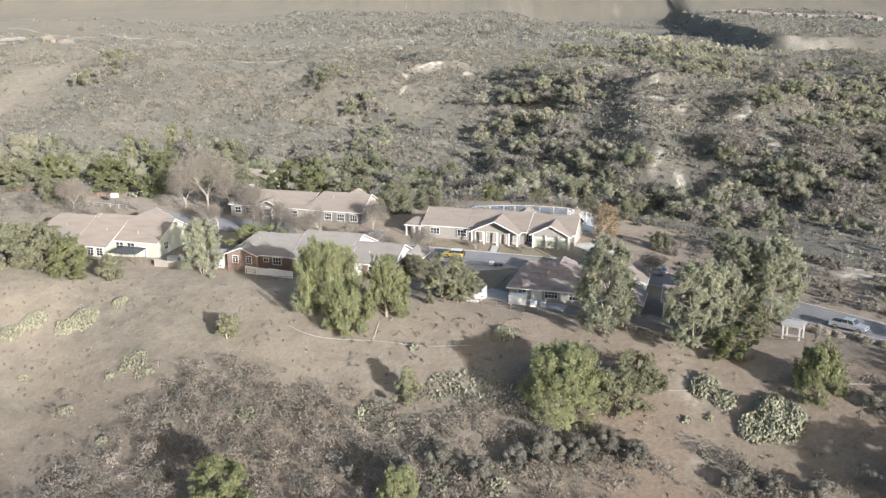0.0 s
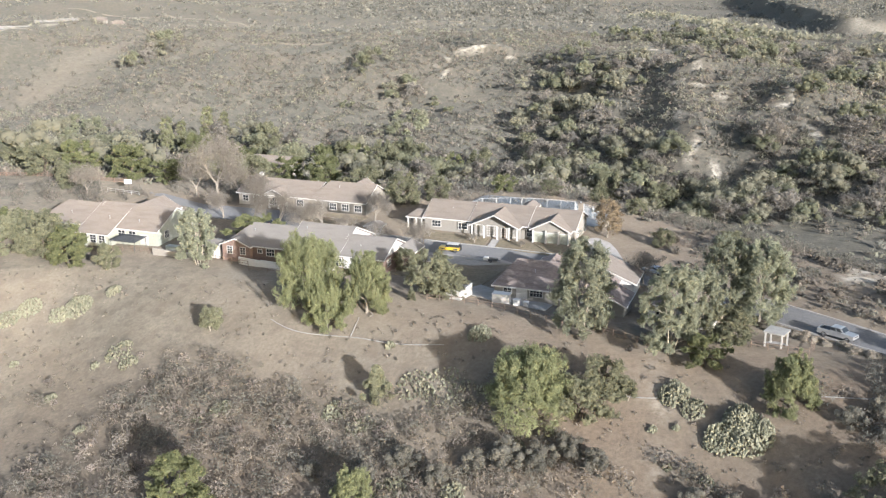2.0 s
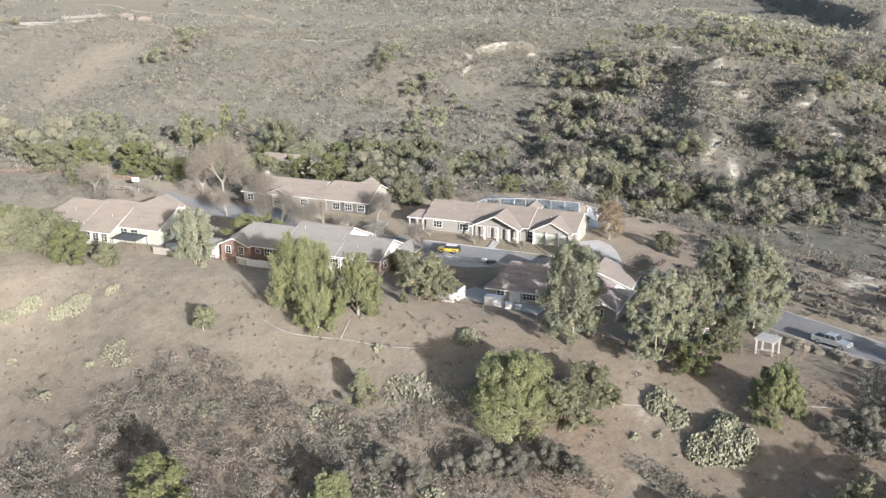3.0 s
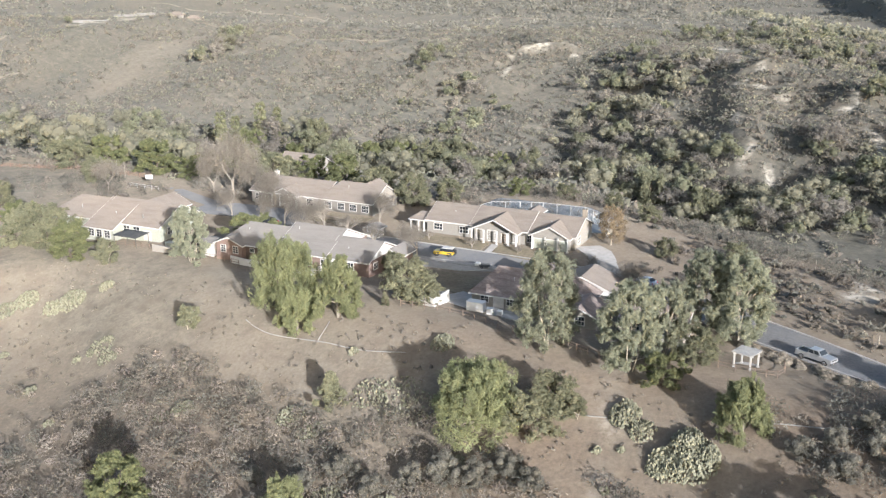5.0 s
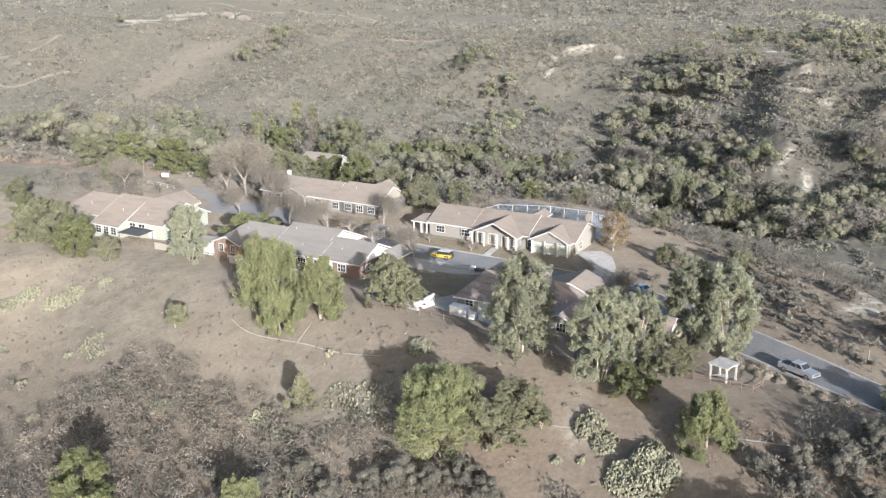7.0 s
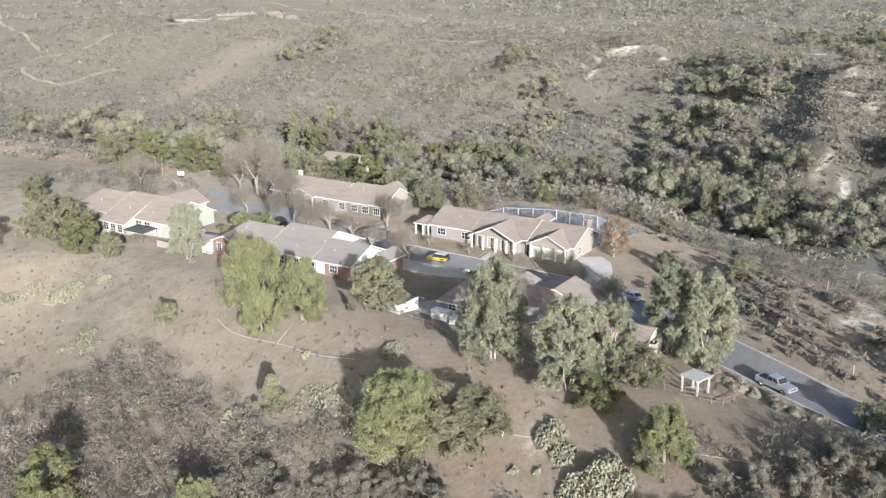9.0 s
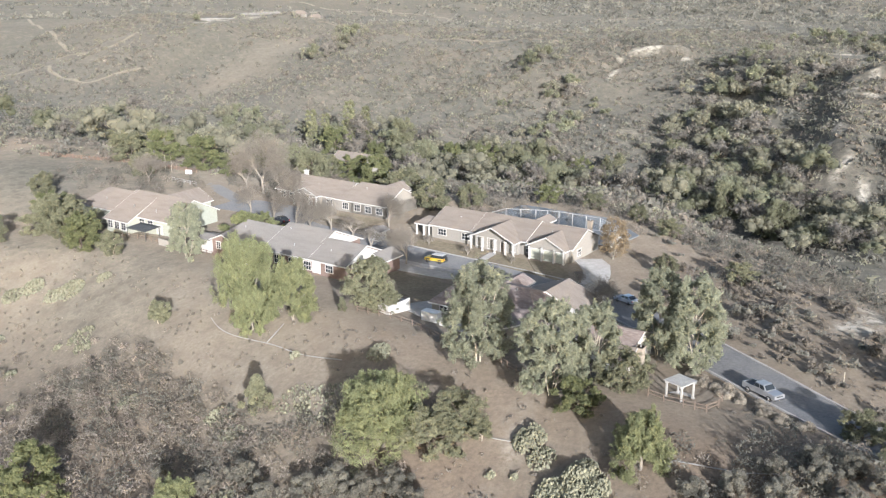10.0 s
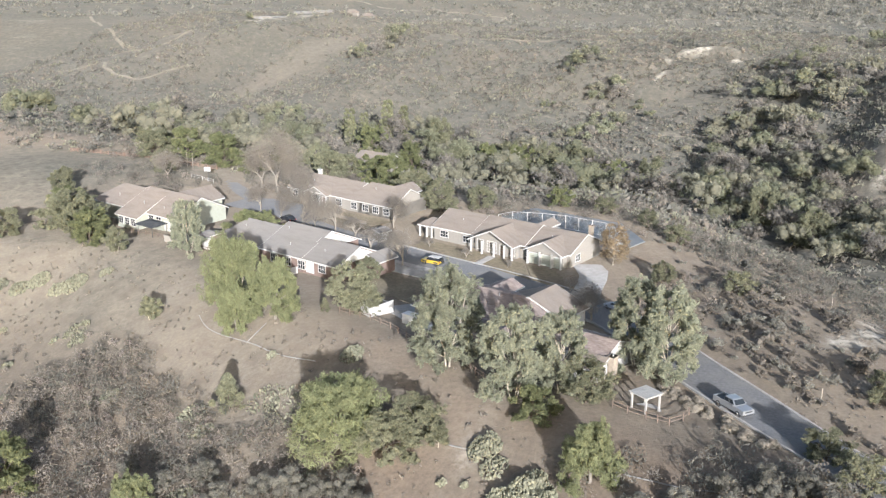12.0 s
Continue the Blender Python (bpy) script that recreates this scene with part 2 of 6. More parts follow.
def fbm(x, y, size, octaves=4, seed=0):
    """Smooth noise of about -1 to 1 with features of that size."""
    x, y = np.asarray(x, float) / size, np.asarray(y, float) / size
    out, amp = 0.0, 0.5
    for k in range(octaves):
        ix, iy = np.floor(x), np.floor(y)
        fx, fy = x - ix, y - iy
        fx, fy = fx * fx * (3 - 2 * fx), fy * fy * (3 - 2 * fy)
        s = seed + 13 * k
        a, b, c, d = chance(ix, iy, s), chance(ix + 1, iy, s), chance(ix, iy + 1, s), chance(ix + 1, iy + 1, s)
        out = out + amp * (2 * (a + (b - a) * fx + (c - a) * fy + (a - b - c + d) * fx * fy) - 1)
        x, y, amp = x * 2.03 + 17, y * 2.03 + 9, amp * 0.5
    return out


def smooth(a, b, v):
    u = np.clip((v - a) / (b - a), 0.0, 1.0)
    return u * u * (3 - 2 * u)


def bump(x, y, cx, cy, sx, sy, turn=0.0):
    c, s = math.cos(radians(turn)), math.sin(radians(turn))
    u, v = (x - cx) * c + (y - cy) * s, -(x - cx) * s + (y - cy) * c
    return np.exp(-(u / sx) ** 2 - (v / sy) ** 2)


def shape(x, y):
    """The smooth shape of the land: a house terrace on a ridge, a brush valley behind it and a hill with bluffs."""
    x, y = np.asarray(x, float), np.asarray(y, float)
    # the terrace: crest of the field in front, the lane behind it
    crest = 143 - 0.47 * np.clip(x, -62, 90)
    top = np.where(x < 0, 2.6 + 0.055 * x, 2.6 + 0.012 * x)
    d = np.clip(crest - y, 0, None)
    field = top - 13.5 * (1 - np.exp(-(d / 29) ** 1.6)) - 0.05 * np.clip(-x - 35, 0, 60) * smooth(0, 30, d)
    lane = smooth(0, 26, y - crest)
    plate = field * (1 - lane) + lane * (0.4 - 0.02 * np.clip(-x - 40, 0, 80) + 1.8 * bump(x, y, 63, 146, 24, 26))
    # the terrace breaks off to the north and east
    north = 226 - 1.15 * np.clip(x - 24, 0, 70) + 0.30 * np.clip(-x - 30, 0, 300)
    dn = y - north
    fall = 27 * smooth(0, 140, dn) + 0.10 * np.clip(dn, 0, 18)
    z = plate - fall
    # the long hill behind the valley
    z = z - 9 * bump(x, y, 0, 412, 45, 60) + 29 * smooth(430, 655, y + 0.10 * x - 10 * np.sin(x / 70.0)) ** 1.35
    # spur with bluffs to the east, firebreak ridge to the west
    z = z + 27 * bump(x, y, 130, 462, 56, 64) + 8 * bump(x, y, 88, 425, 13, 46, -5)
    z = z + 10 * bump(x, y, -300, 600, 60, 150, -25) + 8 * bump(x, y, -210, 470, 35, 90, -30)
    # the open country beyond
    far = smooth(700, 1500, y)
    z = z - 22 * far - 22 * smooth(1500, 2600, y)
    z = z + 20 * bump(x, y, -500, 1250, 260, 240)
    # the eastern canyon and the mesa behind it
    rim = y - 0.25 * (x - 400)
    can = smooth(720, 960, rim) * smooth(170, 330, x)
    z = z - 36 * can
    z = z + can * smooth(495, 525, x + 9 * np.sin(y / 60.0) - 0.16 * np.clip(y - 1780, 0, None)) * (24 * smooth(1500, 1535, rim + 20 * np.sin(x / 38.0)) + 13 * smooth(1550, 2300, rim))
    # the far ranges close the view
    z = z + 260 * smooth(3300, 4150, y + 0.12 * np.abs(x)) * (0.8 + 0.2 * np.sin(x / 310.0))
    return z


K = 1.11  # the land's unit, in metres


def broad(x, y):
    return K * shape(np.asarray(x, float) / K, np.asarray(y, float) / K)

# the lane and the road down: centre line and half width
LANE = [(-96, 262, 2.0), (-80, 250, 2.0), (-66, 238, 2.2), (-50, 226, 2.6), (-34, 216, 3.4), (-18, 208, 4.4), (-2, 201.6, 5.0), (14, 196.4, 4.8), (29, 190.5, 4.6), (41, 182.5, 4.3), (50, 172.5, 4.1), (58, 162, 4.0), (66, 152.8, 4.0), (75, 143.5, 4.0), (86, 133, 4.0), (100, 120, 4.0), (118, 104, 4.0)]


def smooth_line(points, step=1.5):
    """A rounded line through the points, as x, y, half width."""
    p = np.array([points[0]] + list(points) + [points[-1]], float)
    out = []
    for i in range(1, len(p) - 2):
        a, b, c, d = p[i - 1], p[i], p[i + 1], p[i + 2]
        k = max(2, int(np.hypot(*(c - b)[:2]) / step))
        for t in np.arange(k) / k:
            out.append(0.5 * (2 * b + (c - a) * t + (2 * a - 5 * b + 4 * c - d) * t**2 + (3 * b - a - 3 * c + d) * t**3))
    out.append(p[-1])
    return np.array(out)


LANE_LINE = smooth_line(LANE)


def off_lane(x, y):
    """Metres from the edge of the lane (negative on it)."""
    x, y = np.asarray(x, float), np.asarray(y, float)
    best = np.full(x.shape, 1e9)
    near = (np.abs(x) < 140) & (y > 90) & (y < 280)
    px, py = x[near], y[near]
    b = np.full(px.shape, 1e9)
    for cx, cy, hw in LANE_LINE[::2]:
        b = np.minimum(b, np.hypot(px - cx, py - cy) - hw)
    best[near] = b
    return best


def land(x, y):
    """Height of the ground."""
    x, y = np.atleast_1d(np.asarray(x, float)), np.atleast_1d(np.asarray(y, float))
    z = broad(x, y)
    yn = 250 + 0.3 * np.clip(-x, 0, 300) - 1.1 * np.clip(x - 24, 0, 70)
    wild = smooth(0, 80, y - yn)
    gully = 1 - np.abs(fbm(x, y * 0.7, 120, 4, 5)) * 2
    z = z + wild * (6.0 * fbm(x, y, 150, 3, 1) + 2.4 * fbm(x, y, 34, 3, 2) - 5.0 * np.clip(gully, 0, 1) ** 4)
    z = z + 8.0 * fbm(x, y, 42, 4, 15) * bump(x, y, 140, 500, 80, 90)
    # knolls and hollows of the hill behind the valley: x, y, spread, rise
    for cx, cy, wide, rise in ((112, 560, 45, 9), (75, 622, 46, 15.5), (130, 500, 30, -8), (104, 425, 30, -4.5), (155, 460, 32, 6), (5, 650, 30, -6), (-55, 585, 35, -7), (-85, 500, 38, 3.5), (-380, 670, 75, 12), (-285, 740, 55, -11.5), (-430, 810, 80, 11.5), (-200, 600, 45, 7.5), (-200, 1090, 105, -9), (60, 1720, 240, -11), (-140, 470, 42, 2.5), (-260, 460, 42, 4), (-20, 490, 42, 3), (60, 540, 20, 4), (-158, 650, 22, -5), (-330, 815, 45, 10), (-135, 243, 34, 3)):
        z = z + rise * bump(x, y, cx, cy, wide, wide)
    # small scarps of pale soil
    for cx, cy, wide, deep, high in ((-6, 690, 24, 60, 6.5), (118, 546, 16, 40, 6.0), (152, 484, 12, 30, 2.5)):
        z = z + high * smooth(cy - 4, cy + 3, y + 5 * fbm(x, y, 16, 2, 17)) * bump(x, np.maximum(y, cy), cx, cy, wide, deep)
    out = smooth(850, 1400, y)
    z = z + out * (12 * fbm(x, y, 420, 4, 3))
    near = np.clip(off_lane(x, y) / 6, 0, 1)
    z = z + near * (0.35 * fbm(x, y, 14, 3, 7) + 0.12 * fbm(x, y, 3.0, 2, 8))
    u, v = x * CA + y * SA, y * CA - x * SA
    yard = smooth(-134, -128, u) * smooth(-6, -12, u) * smooth(161, 166, v) * smooth(246, 238, v)
    z = z - 0.96 * yard * near * (0.35 * fbm(x, y, 14, 3, 7) + 0.12 * fbm(x, y, 3.0, 2, 8))
    return z - 0.22 * (near <= 0.05) - 0.06 * yard


def ground_at(x, y):
    return float(land(x, y)[0])


def part(name, bm, material, parent=None, label=""):
    """Links a bmesh as one mesh object under a thing or part."""
    me = bpy.data.meshes.new(name)
    bm.to_mesh(me)
    bm.free()
    me.materials.append(material)
    ob = new(name, me)
    ob.parent = parent
    return tagged(ob, label)


def mesh_from(name, verts, faces, material, parent=None, label=""):
    me = bpy.data.meshes.new(name)
    me.from_pydata([tuple(v) for v in verts], [], faces)
    me.materials.append(material)
    ob = new(name, me)
    ob.parent = parent
    return tagged(ob, label)


def spread(lo, hi, fine_lo, fine_hi, step, grow):
    mid = list(np.arange(fine_lo, fine_hi, step))
    up, s = [fine_hi], step
    while up[-1] < hi:
        s *= grow
        up.append(up[-1] + s)
    down, s = [], step
    at = fine_lo
    while at > lo:
        s *= grow
        at -= s
        down.append(at)
    return np.array(down[::-1] + mid + up)


gx = spread(-3600, 3600, -125, 170, 2.1, 1.035)
gy = np.concatenate([spread(-120, 262, 96, 262, 2.0, 1.06)[:-1], spread(262, 760, 262, 760, 3.6, 1.03)[:-1], spread(764, 4650, 764, 780, 6.0, 1.035)])
gy = np.unique(np.round(gy, 2))
GX, GY = np.meshgrid(gx, gy)
GZ = land(GX.ravel(), GY.ravel()).reshape(GX.shape)
rows_n, cols_n = GX.shape
ids = np.arange(rows_n * cols_n).reshape(rows_n, cols_n)
quads = np.stack([ids[:-1, :-1], ids[:-1, 1:], ids[1:, 1:], ids[1:, :-1]], -1).reshape(-1, 4)
me = bpy.data.meshes.new("ground")
me.vertices.add(rows_n * cols_n)
me.vertices.foreach_set("co", np.stack([GX, GY, GZ], -1).ravel())
me.loops.add(len(quads) * 4)
me.loops.foreach_set("vertex_index", quads.ravel())
me.polygons.add(len(quads))
me.polygons.foreach_set("loop_start", np.arange(len(quads)) * 4)
me.polygons.foreach_set("use_smooth", np.ones(len(quads), bool))
me.update()


def cover(x, y):
    """Pale bluff soil, bare dirt, green growth."""
    wob = fbm(x, y, 26, 4, 21)
    pale = np.zeros_like(x)
    rill = fbm(x * 2.2 + 0.3 * y, y * 0.45, 9, 3, 23)
    for cx, cy, sx, sy, turn in ((-12, 692, 15, 3.5, 2), (-30, 680, 3, 8, 12), (-29, 655, 2, 12, -6), (14, 683, 3.5, 2, 0), (103, 531, 6, 3.5, 0), (113, 544, 3, 5, 0), (111, 524, 5.5, 3.5, 0), (119, 507, 4.5, 4.5, 0), (95, 482, 2.6, 12, 0), (90, 464, 2.4, 12, -8), (97, 447, 2.8, 12, -20), (103, 431, 2.6, 10, 0), (86, 474, 1.8, 9, -10), (143, 477, 4, 3, 0), (148, 485, 2.4, 5, 0), (149, 440, 4, 16, 4), (108, 690, 10, 3, -10), (79.5, 183, 3.5, 4, 0), (82, 191, 4, 4, 0), (83.5, 201, 4, 5, 0)):
        pale = np.maximum(pale, smooth(0.3, 0.85, 1.1 * bump(x, y, cx, cy, sx, sy, turn) + 0.45 * wob + 0.6 * rill))
    for cx, cy, sx, sy, turn in ((-366, 742, 16, 4, 10), (-351, 784, 22, 4, 0), (-316, 812, 14, 3, 0), (-392, 672, 3, 34, 8)):
        pale = np.maximum(pale, smooth(0.35, 0.8, bump(x, y, cx, cy, sx, sy, turn) + 0.25 * wob))
    for cx, cy, sx, sy, turn in ((-281, 675, 13, 125, -3), (-60, 1150, 420, 9, -2)):
        pale = np.maximum(pale, 0.03 * smooth(0.35, 0.8, bump(x, y, cx, cy, sx, sy, turn) + 0.25 * wob))
    pale = np.maximum(pale, 0.3 * smooth(0.35, 0.8, bump(x, y, 120, 1705, 330, 13, 3) + 0.25 * wob))
    cut = smooth(0.55, 0.8, fbm(x, y, 18, 4, 31) + 0.35 * fbm(x, y, 6, 3, 32)) * smooth(330, 480, y) * smooth(820, 600, y)
    pale = np.maximum(pale, 0.35 * cut)
    rim = y / K - 0.25 * (x / K - 400) + 20 * np.sin(x / K / 38.0)
    pale = np.maximum(pale, 0.6 * smooth(1492, 1505, rim) * smooth(1540, 1530, rim) * smooth(500, 520, x / K) * smooth(-0.5, 0.3, fbm(x, y * 0.2, 22, 3, 33)))
    dirt = 0.55 * smooth(0.0, 0.6, fbm(x, y, 45, 4, 41) + 0.2) * smooth(225, 260, y)
    east = smooth(0, 30, x) * smooth(155, 125, y) + 0.2 * smooth(60, 75, x) * smooth(250, 200, y)
    dirt = np.maximum(dirt, 0.95 * np.clip(east, 0, 1) * smooth(-0.8, 0.3, fbm(x, y, 20, 3, 44)))
    crest = 143 - 0.47 * np.clip(x / K, -62, 90)
    dirt = np.maximum(dirt, 0.55 * bump(x, y, 14, 150, 22, 7, -25))
    dirt = np.maximum(dirt, 0.6 * smooth(14, 30, crest - y / K) * smooth(-0.35, 0.35, fbm(x, y, 30, 3, 47)) * (y / K < 150))
    home = smooth(3, 9, y / K - crest) * smooth(236, 222, y / K) * (np.abs(x) < 110)
    dirt = np.maximum(dirt, 0.35 * home)
    dirt = np.maximum(dirt, 0.7 * smooth(900, 1300, y))
    dirt = np.maximum(dirt, 0.9 * bump(x, y, 138, 480, 50, 60))
    green = 0.8 * smooth(0.05, 0.55, fbm(x, y, 130, 4, 51) + 0.5 * bump(x, y, -330, 520, 190, 170)) * smooth(300, 420, y)
    green = np.maximum(green, 0.8 * smooth(-0.4, 0.3, fbm(x, y, 40, 3, 53)) * bump(x, y, -85, 168, 42, 40))
    green = np.maximum(green, (0.78 + 0.22 * smooth(-0.3, 0.4, fbm(x, y, 38, 3, 54))) * smooth(280, 330, y))
    green = np.maximum(green, 0.85 * bump(x, y, -135, 243, 44, 32))
    green = green * (1 - 0.32 * smooth(0.3, 0.7, bump(x, y, -281, 675, 15, 125, -3)))
    return pale, dirt, green


cp, cd, cg = cover(GX.ravel(), GY.ravel())
attr = me.attributes.new("cover", "FLOAT_COLOR", "POINT")
attr.data.foreach_set("color", np.stack([cp, cd, cg, np.ones_like(cp)], -1).ravel())
me.materials.append(LAND)
ground = tagged(new("ground", me), "dry straw-coloured hillside with bare dirt and pale bluffs", "ground", kind="structure")


def ribbon(name, line, material, lift, label, category, across=6, half=None, kind="structure", shift=0.0, thick=0.0):
    """A strip draped on the smooth land along a line of x, y, half width."""
    line = np.asarray(line, float)
    d = np.gradient(line[:, :2], axis=0)
    d /= np.linalg.norm(d, axis=1, keepdims=True)
    nrm = np.stack([-d[:, 1], d[:, 0]], 1)
    hw = line[:, 2] if half is None else np.full(len(line), half)
    s = np.linspace(-1, 1, across + 1)
    p = line[:, None, :2] + nrm[:, None] * (s[None, :, None] * hw[:, None, None] + (shift * line[:, 2])[:, None, None] if half is not None else s[None, :, None] * hw[:, None, None])
    z = broad(p[..., 0], p[..., 1]) + lift
    k, w = z.shape
    v = np.concatenate([p, z[..., None]], -1).reshape(-1, 3)
    i = np.arange(k * w).reshape(k, w)
    f = np.stack([i[:-1, :-1], i[1:, :-1], i[1:, 1:], i[:-1, 1:]], -1).reshape(-1, 4)[:, ::-1]
    faces = f.tolist()
    if thick:
        low = v - np.array([0, 0, thick])
        off = len(v)
        rim = np.concatenate([i[0, :], i[1:, -1], i[-1, ::-1][1:], i[::-1, 0][1:]])
        faces += [[int(a), int(b), int(b) + off, int(a) + off] for a, b in zip(rim[:-1], rim[1:])]
        v = np.concatenate([v, low])
    return tagged(mesh_from(name, v, faces, material), label, category, kind=kind)


ribbon("road", LANE_LINE, ASPHALT, 0.02, "worn grey asphalt lane through the houses", "road", 8)
for side in (-1, 1):
    edge = LANE_LINE[LANE_LINE[:, 0] > -22].copy()
    dd = np.gradient(edge[:, :2], axis=0)
    dd /= np.linalg.norm(dd, axis=1, keepdims=True)
    edge[:, :2] += np.stack([-dd[:, 1], dd[:, 0]], 1) * (side * (edge[:, 2:3] + 0.16))
    edge[:, 2] = 0.16
    ribbon("kerb", edge, CONCRETE, 0.17, "pale concrete kerb along the asphalt lane", "kerb", 2, thick=0.3)


def slab(name, outline, material, lift, label, category, thick=0.25, kind="structure"):
    """A flat paved area by its outline in the terrace's axes, draped on the land."""
    bm = bmesh.new()
    pts = [xy(u, v) for u, v in outline]
    f = bm.faces.new([bm.verts.new((x, y, 0)) for x, y in pts])
    bmesh.ops.triangulate(bm, faces=[f])
    for _ in range(3):
        bmesh.ops.subdivide_edges(bm, edges=bm.edges[:], cuts=1)
        bmesh.ops.triangulate(bm, faces=bm.faces[:])
    for w in bm.verts:
        w.co.z = float(broad(w.co.x, w.co.y)) + lift
    ex = bmesh.ops.extrude_face_region(bm, geom=bm.faces[:])
    for w in ex["geom"]:
        if isinstance(w, bmesh.types.BMVert):
            w.co.z -= thick
    bmesh.ops.recalc_face_normals(bm, faces=bm.faces[:])
    return tagged(part(name, bm, material), label, category, kind=kind)


slab("driveway", [(-33.2, 209.2), (-28.3, 212.5), (-25.0, 209.4), (-22.6, 204.5), (-20.4, 198.6), (-18.2, 193.5), (-17.0, 189.0), (-22.6, 190.0), (-24.6, 195.2), (-26.4, 200.0), (-28.4, 204.0), (-31.0, 207.0)], CONCRETE, 0.07, "pale concrete driveway curving up to a garage", "driveway")
slab("driveway", [(-66, 183), (-48, 184), (-40, 188), (-43, 189.5), (-66, 189.5)], CONCRETE, 0.06, "pale concrete driveway beside the asphalt lane", "driveway")
slab("driveway", [(-128, 199), (-104, 199.5), (-97, 204), (-100, 210), (-122, 210.5), (-128, 207)], ASPHALT, 0.08, "worn asphalt drive in front of a long house", "driveway")
slab("path", [(-48.9, 197.4), (-47.4, 197.4), (-48.0, 203.5), (-49.6, 203.5)], CONCRETE, 0.10, "narrow concrete path from the lane to a porch", "path")
slab("lawn", [(-47.2, 197.6), (-34, 195.5), (-41, 203.5), (-47.8, 203.5)], LAWN, 0.08, "brown winter lawn in front of a house", "lawn")
slab("planting_bed", [(-40.5, 203.6), (-34, 195.8), (-26, 194.5), (-30, 200.6), (-34, 203.6)], LAWN, 0.075, "brown planting bed in front of a garage", "bed")
slab("lawn", [(-66, 199), (-50, 198), (-50.4, 204), (-68, 205)], LAWN, 0.08, "brown winter lawn with bare beds in front of a house", "lawn")
slab("lawn", [(-97, 204.5), (-84, 203), (-83, 211.5), (-99, 211.5)], LAWN, 0.07, "brown winter lawn with bare beds in front of a house", "lawn")
slab("lawn", [(-60, 172), (-42, 170), (-41, 182), (-60, 182)], LAWN, 0.07, "patchy brown lawn beside a driveway", "lawn")
slab("yard", [(-44, 163.5), (-36, 160.5), (-26, 158), (-26, 163), (-37, 169), (-42, 172)], CONCRETE, 0.08, "pale concrete yard beside a brown-roofed house", "yard")
slab("sport_court", [(-66, 226), (-30, 221.5), (-29, 233), (-40, 243), (-64, 243)], COURT, 0.12, "blue-grey hard sport court behind a house", "court")

# ---- houses ----
def box(bm, x0, x1, y0, y1, z0, z1):
    v = [bm.verts.new(c) for c in ((x0, y0, z0), (x1, y0, z0), (x1, y1, z0), (x0, y1, z0), (x0, y0, z1), (x1, y0, z1), (x1, y1, z1), (x0, y1, z1))]
    for f in ((3, 2, 1, 0), (4, 5, 6, 7), (0, 1, 5, 4), (1, 2, 6, 5), (2, 3, 7, 6), (3, 0, 4, 7)):
        bm.faces.new([v[i] for i in f])


def tube(bm, a, b, ra, rb, sides=8, cap=True):
    """A tapered round bar from a to b."""
    a, b = Vector(a), Vector(b)
    q = (b - a).to_track_quat("Z", "Y").to_matrix()
    ring = [[bm.verts.new(p + q @ Vector((r * math.cos(k * math.tau / sides), r * math.sin(k * math.tau / sides), 0))) for k in range(sides)] for p, r in ((a, ra), (b, rb))]
    for k in range(sides):
        j = (k + 1) % sides
        bm.faces.new((ring[0][k], ring[0][j], ring[1][j], ring[1][k]))
    if cap:
        bm.faces.new(ring[0][::-1])
        bm.faces.new(ring[1])


def roof_shape(u0, u1, v0, v1, ze, zr, vm, hip0, hip1, thick=0.22):
    """A roof over a ridge along u: hip0, hip1 are how far the ridge's ends stand in (0: a gable)."""
    bm = bmesh.new()
    pts = [(u0, v0, ze), (u1, v0, ze), (u1, v1, ze), (u0, v1, ze), (u0 + hip0, vm, zr), (u1 - hip1, vm, zr)]
    top = [bm.verts.new(p) for p in pts]
    low = [bm.verts.new((p[0], p[1], p[2] - thick)) for p in pts]
    faces = [(0, 1, 5, 4), (2, 3, 4, 5)]
    rim = [(0, 1), (2, 3)]
    if hip0:
        faces.append((3, 0, 4))
        rim.append((3, 0))
    else:
        rim += [(3, 4), (4, 0)]
    if hip1:
        faces.append((1, 2, 5))
        rim.append((1, 2))
    else:
        rim += [(1, 5), (5, 2)]
    for f in faces:
        bm.faces.new([top[i] for i in f])
        bm.faces.new([low[i] for i in reversed(f)])
    for a, b in rim:
        bm.faces.new((top[b], top[a], low[a], low[b]))
    return bm, rim, pts


def turned(bm, flip):
    """Lays a shape made along u over to v."""
    if flip:
        bm.transform(Matrix(((0, 1, 0, 0), (1, 0, 0, 0), (0, 0, 1, 0), (0, 0, 0, 1))))
        bmesh.ops.reverse_faces(bm, faces=bm.faces[:])
    return bm


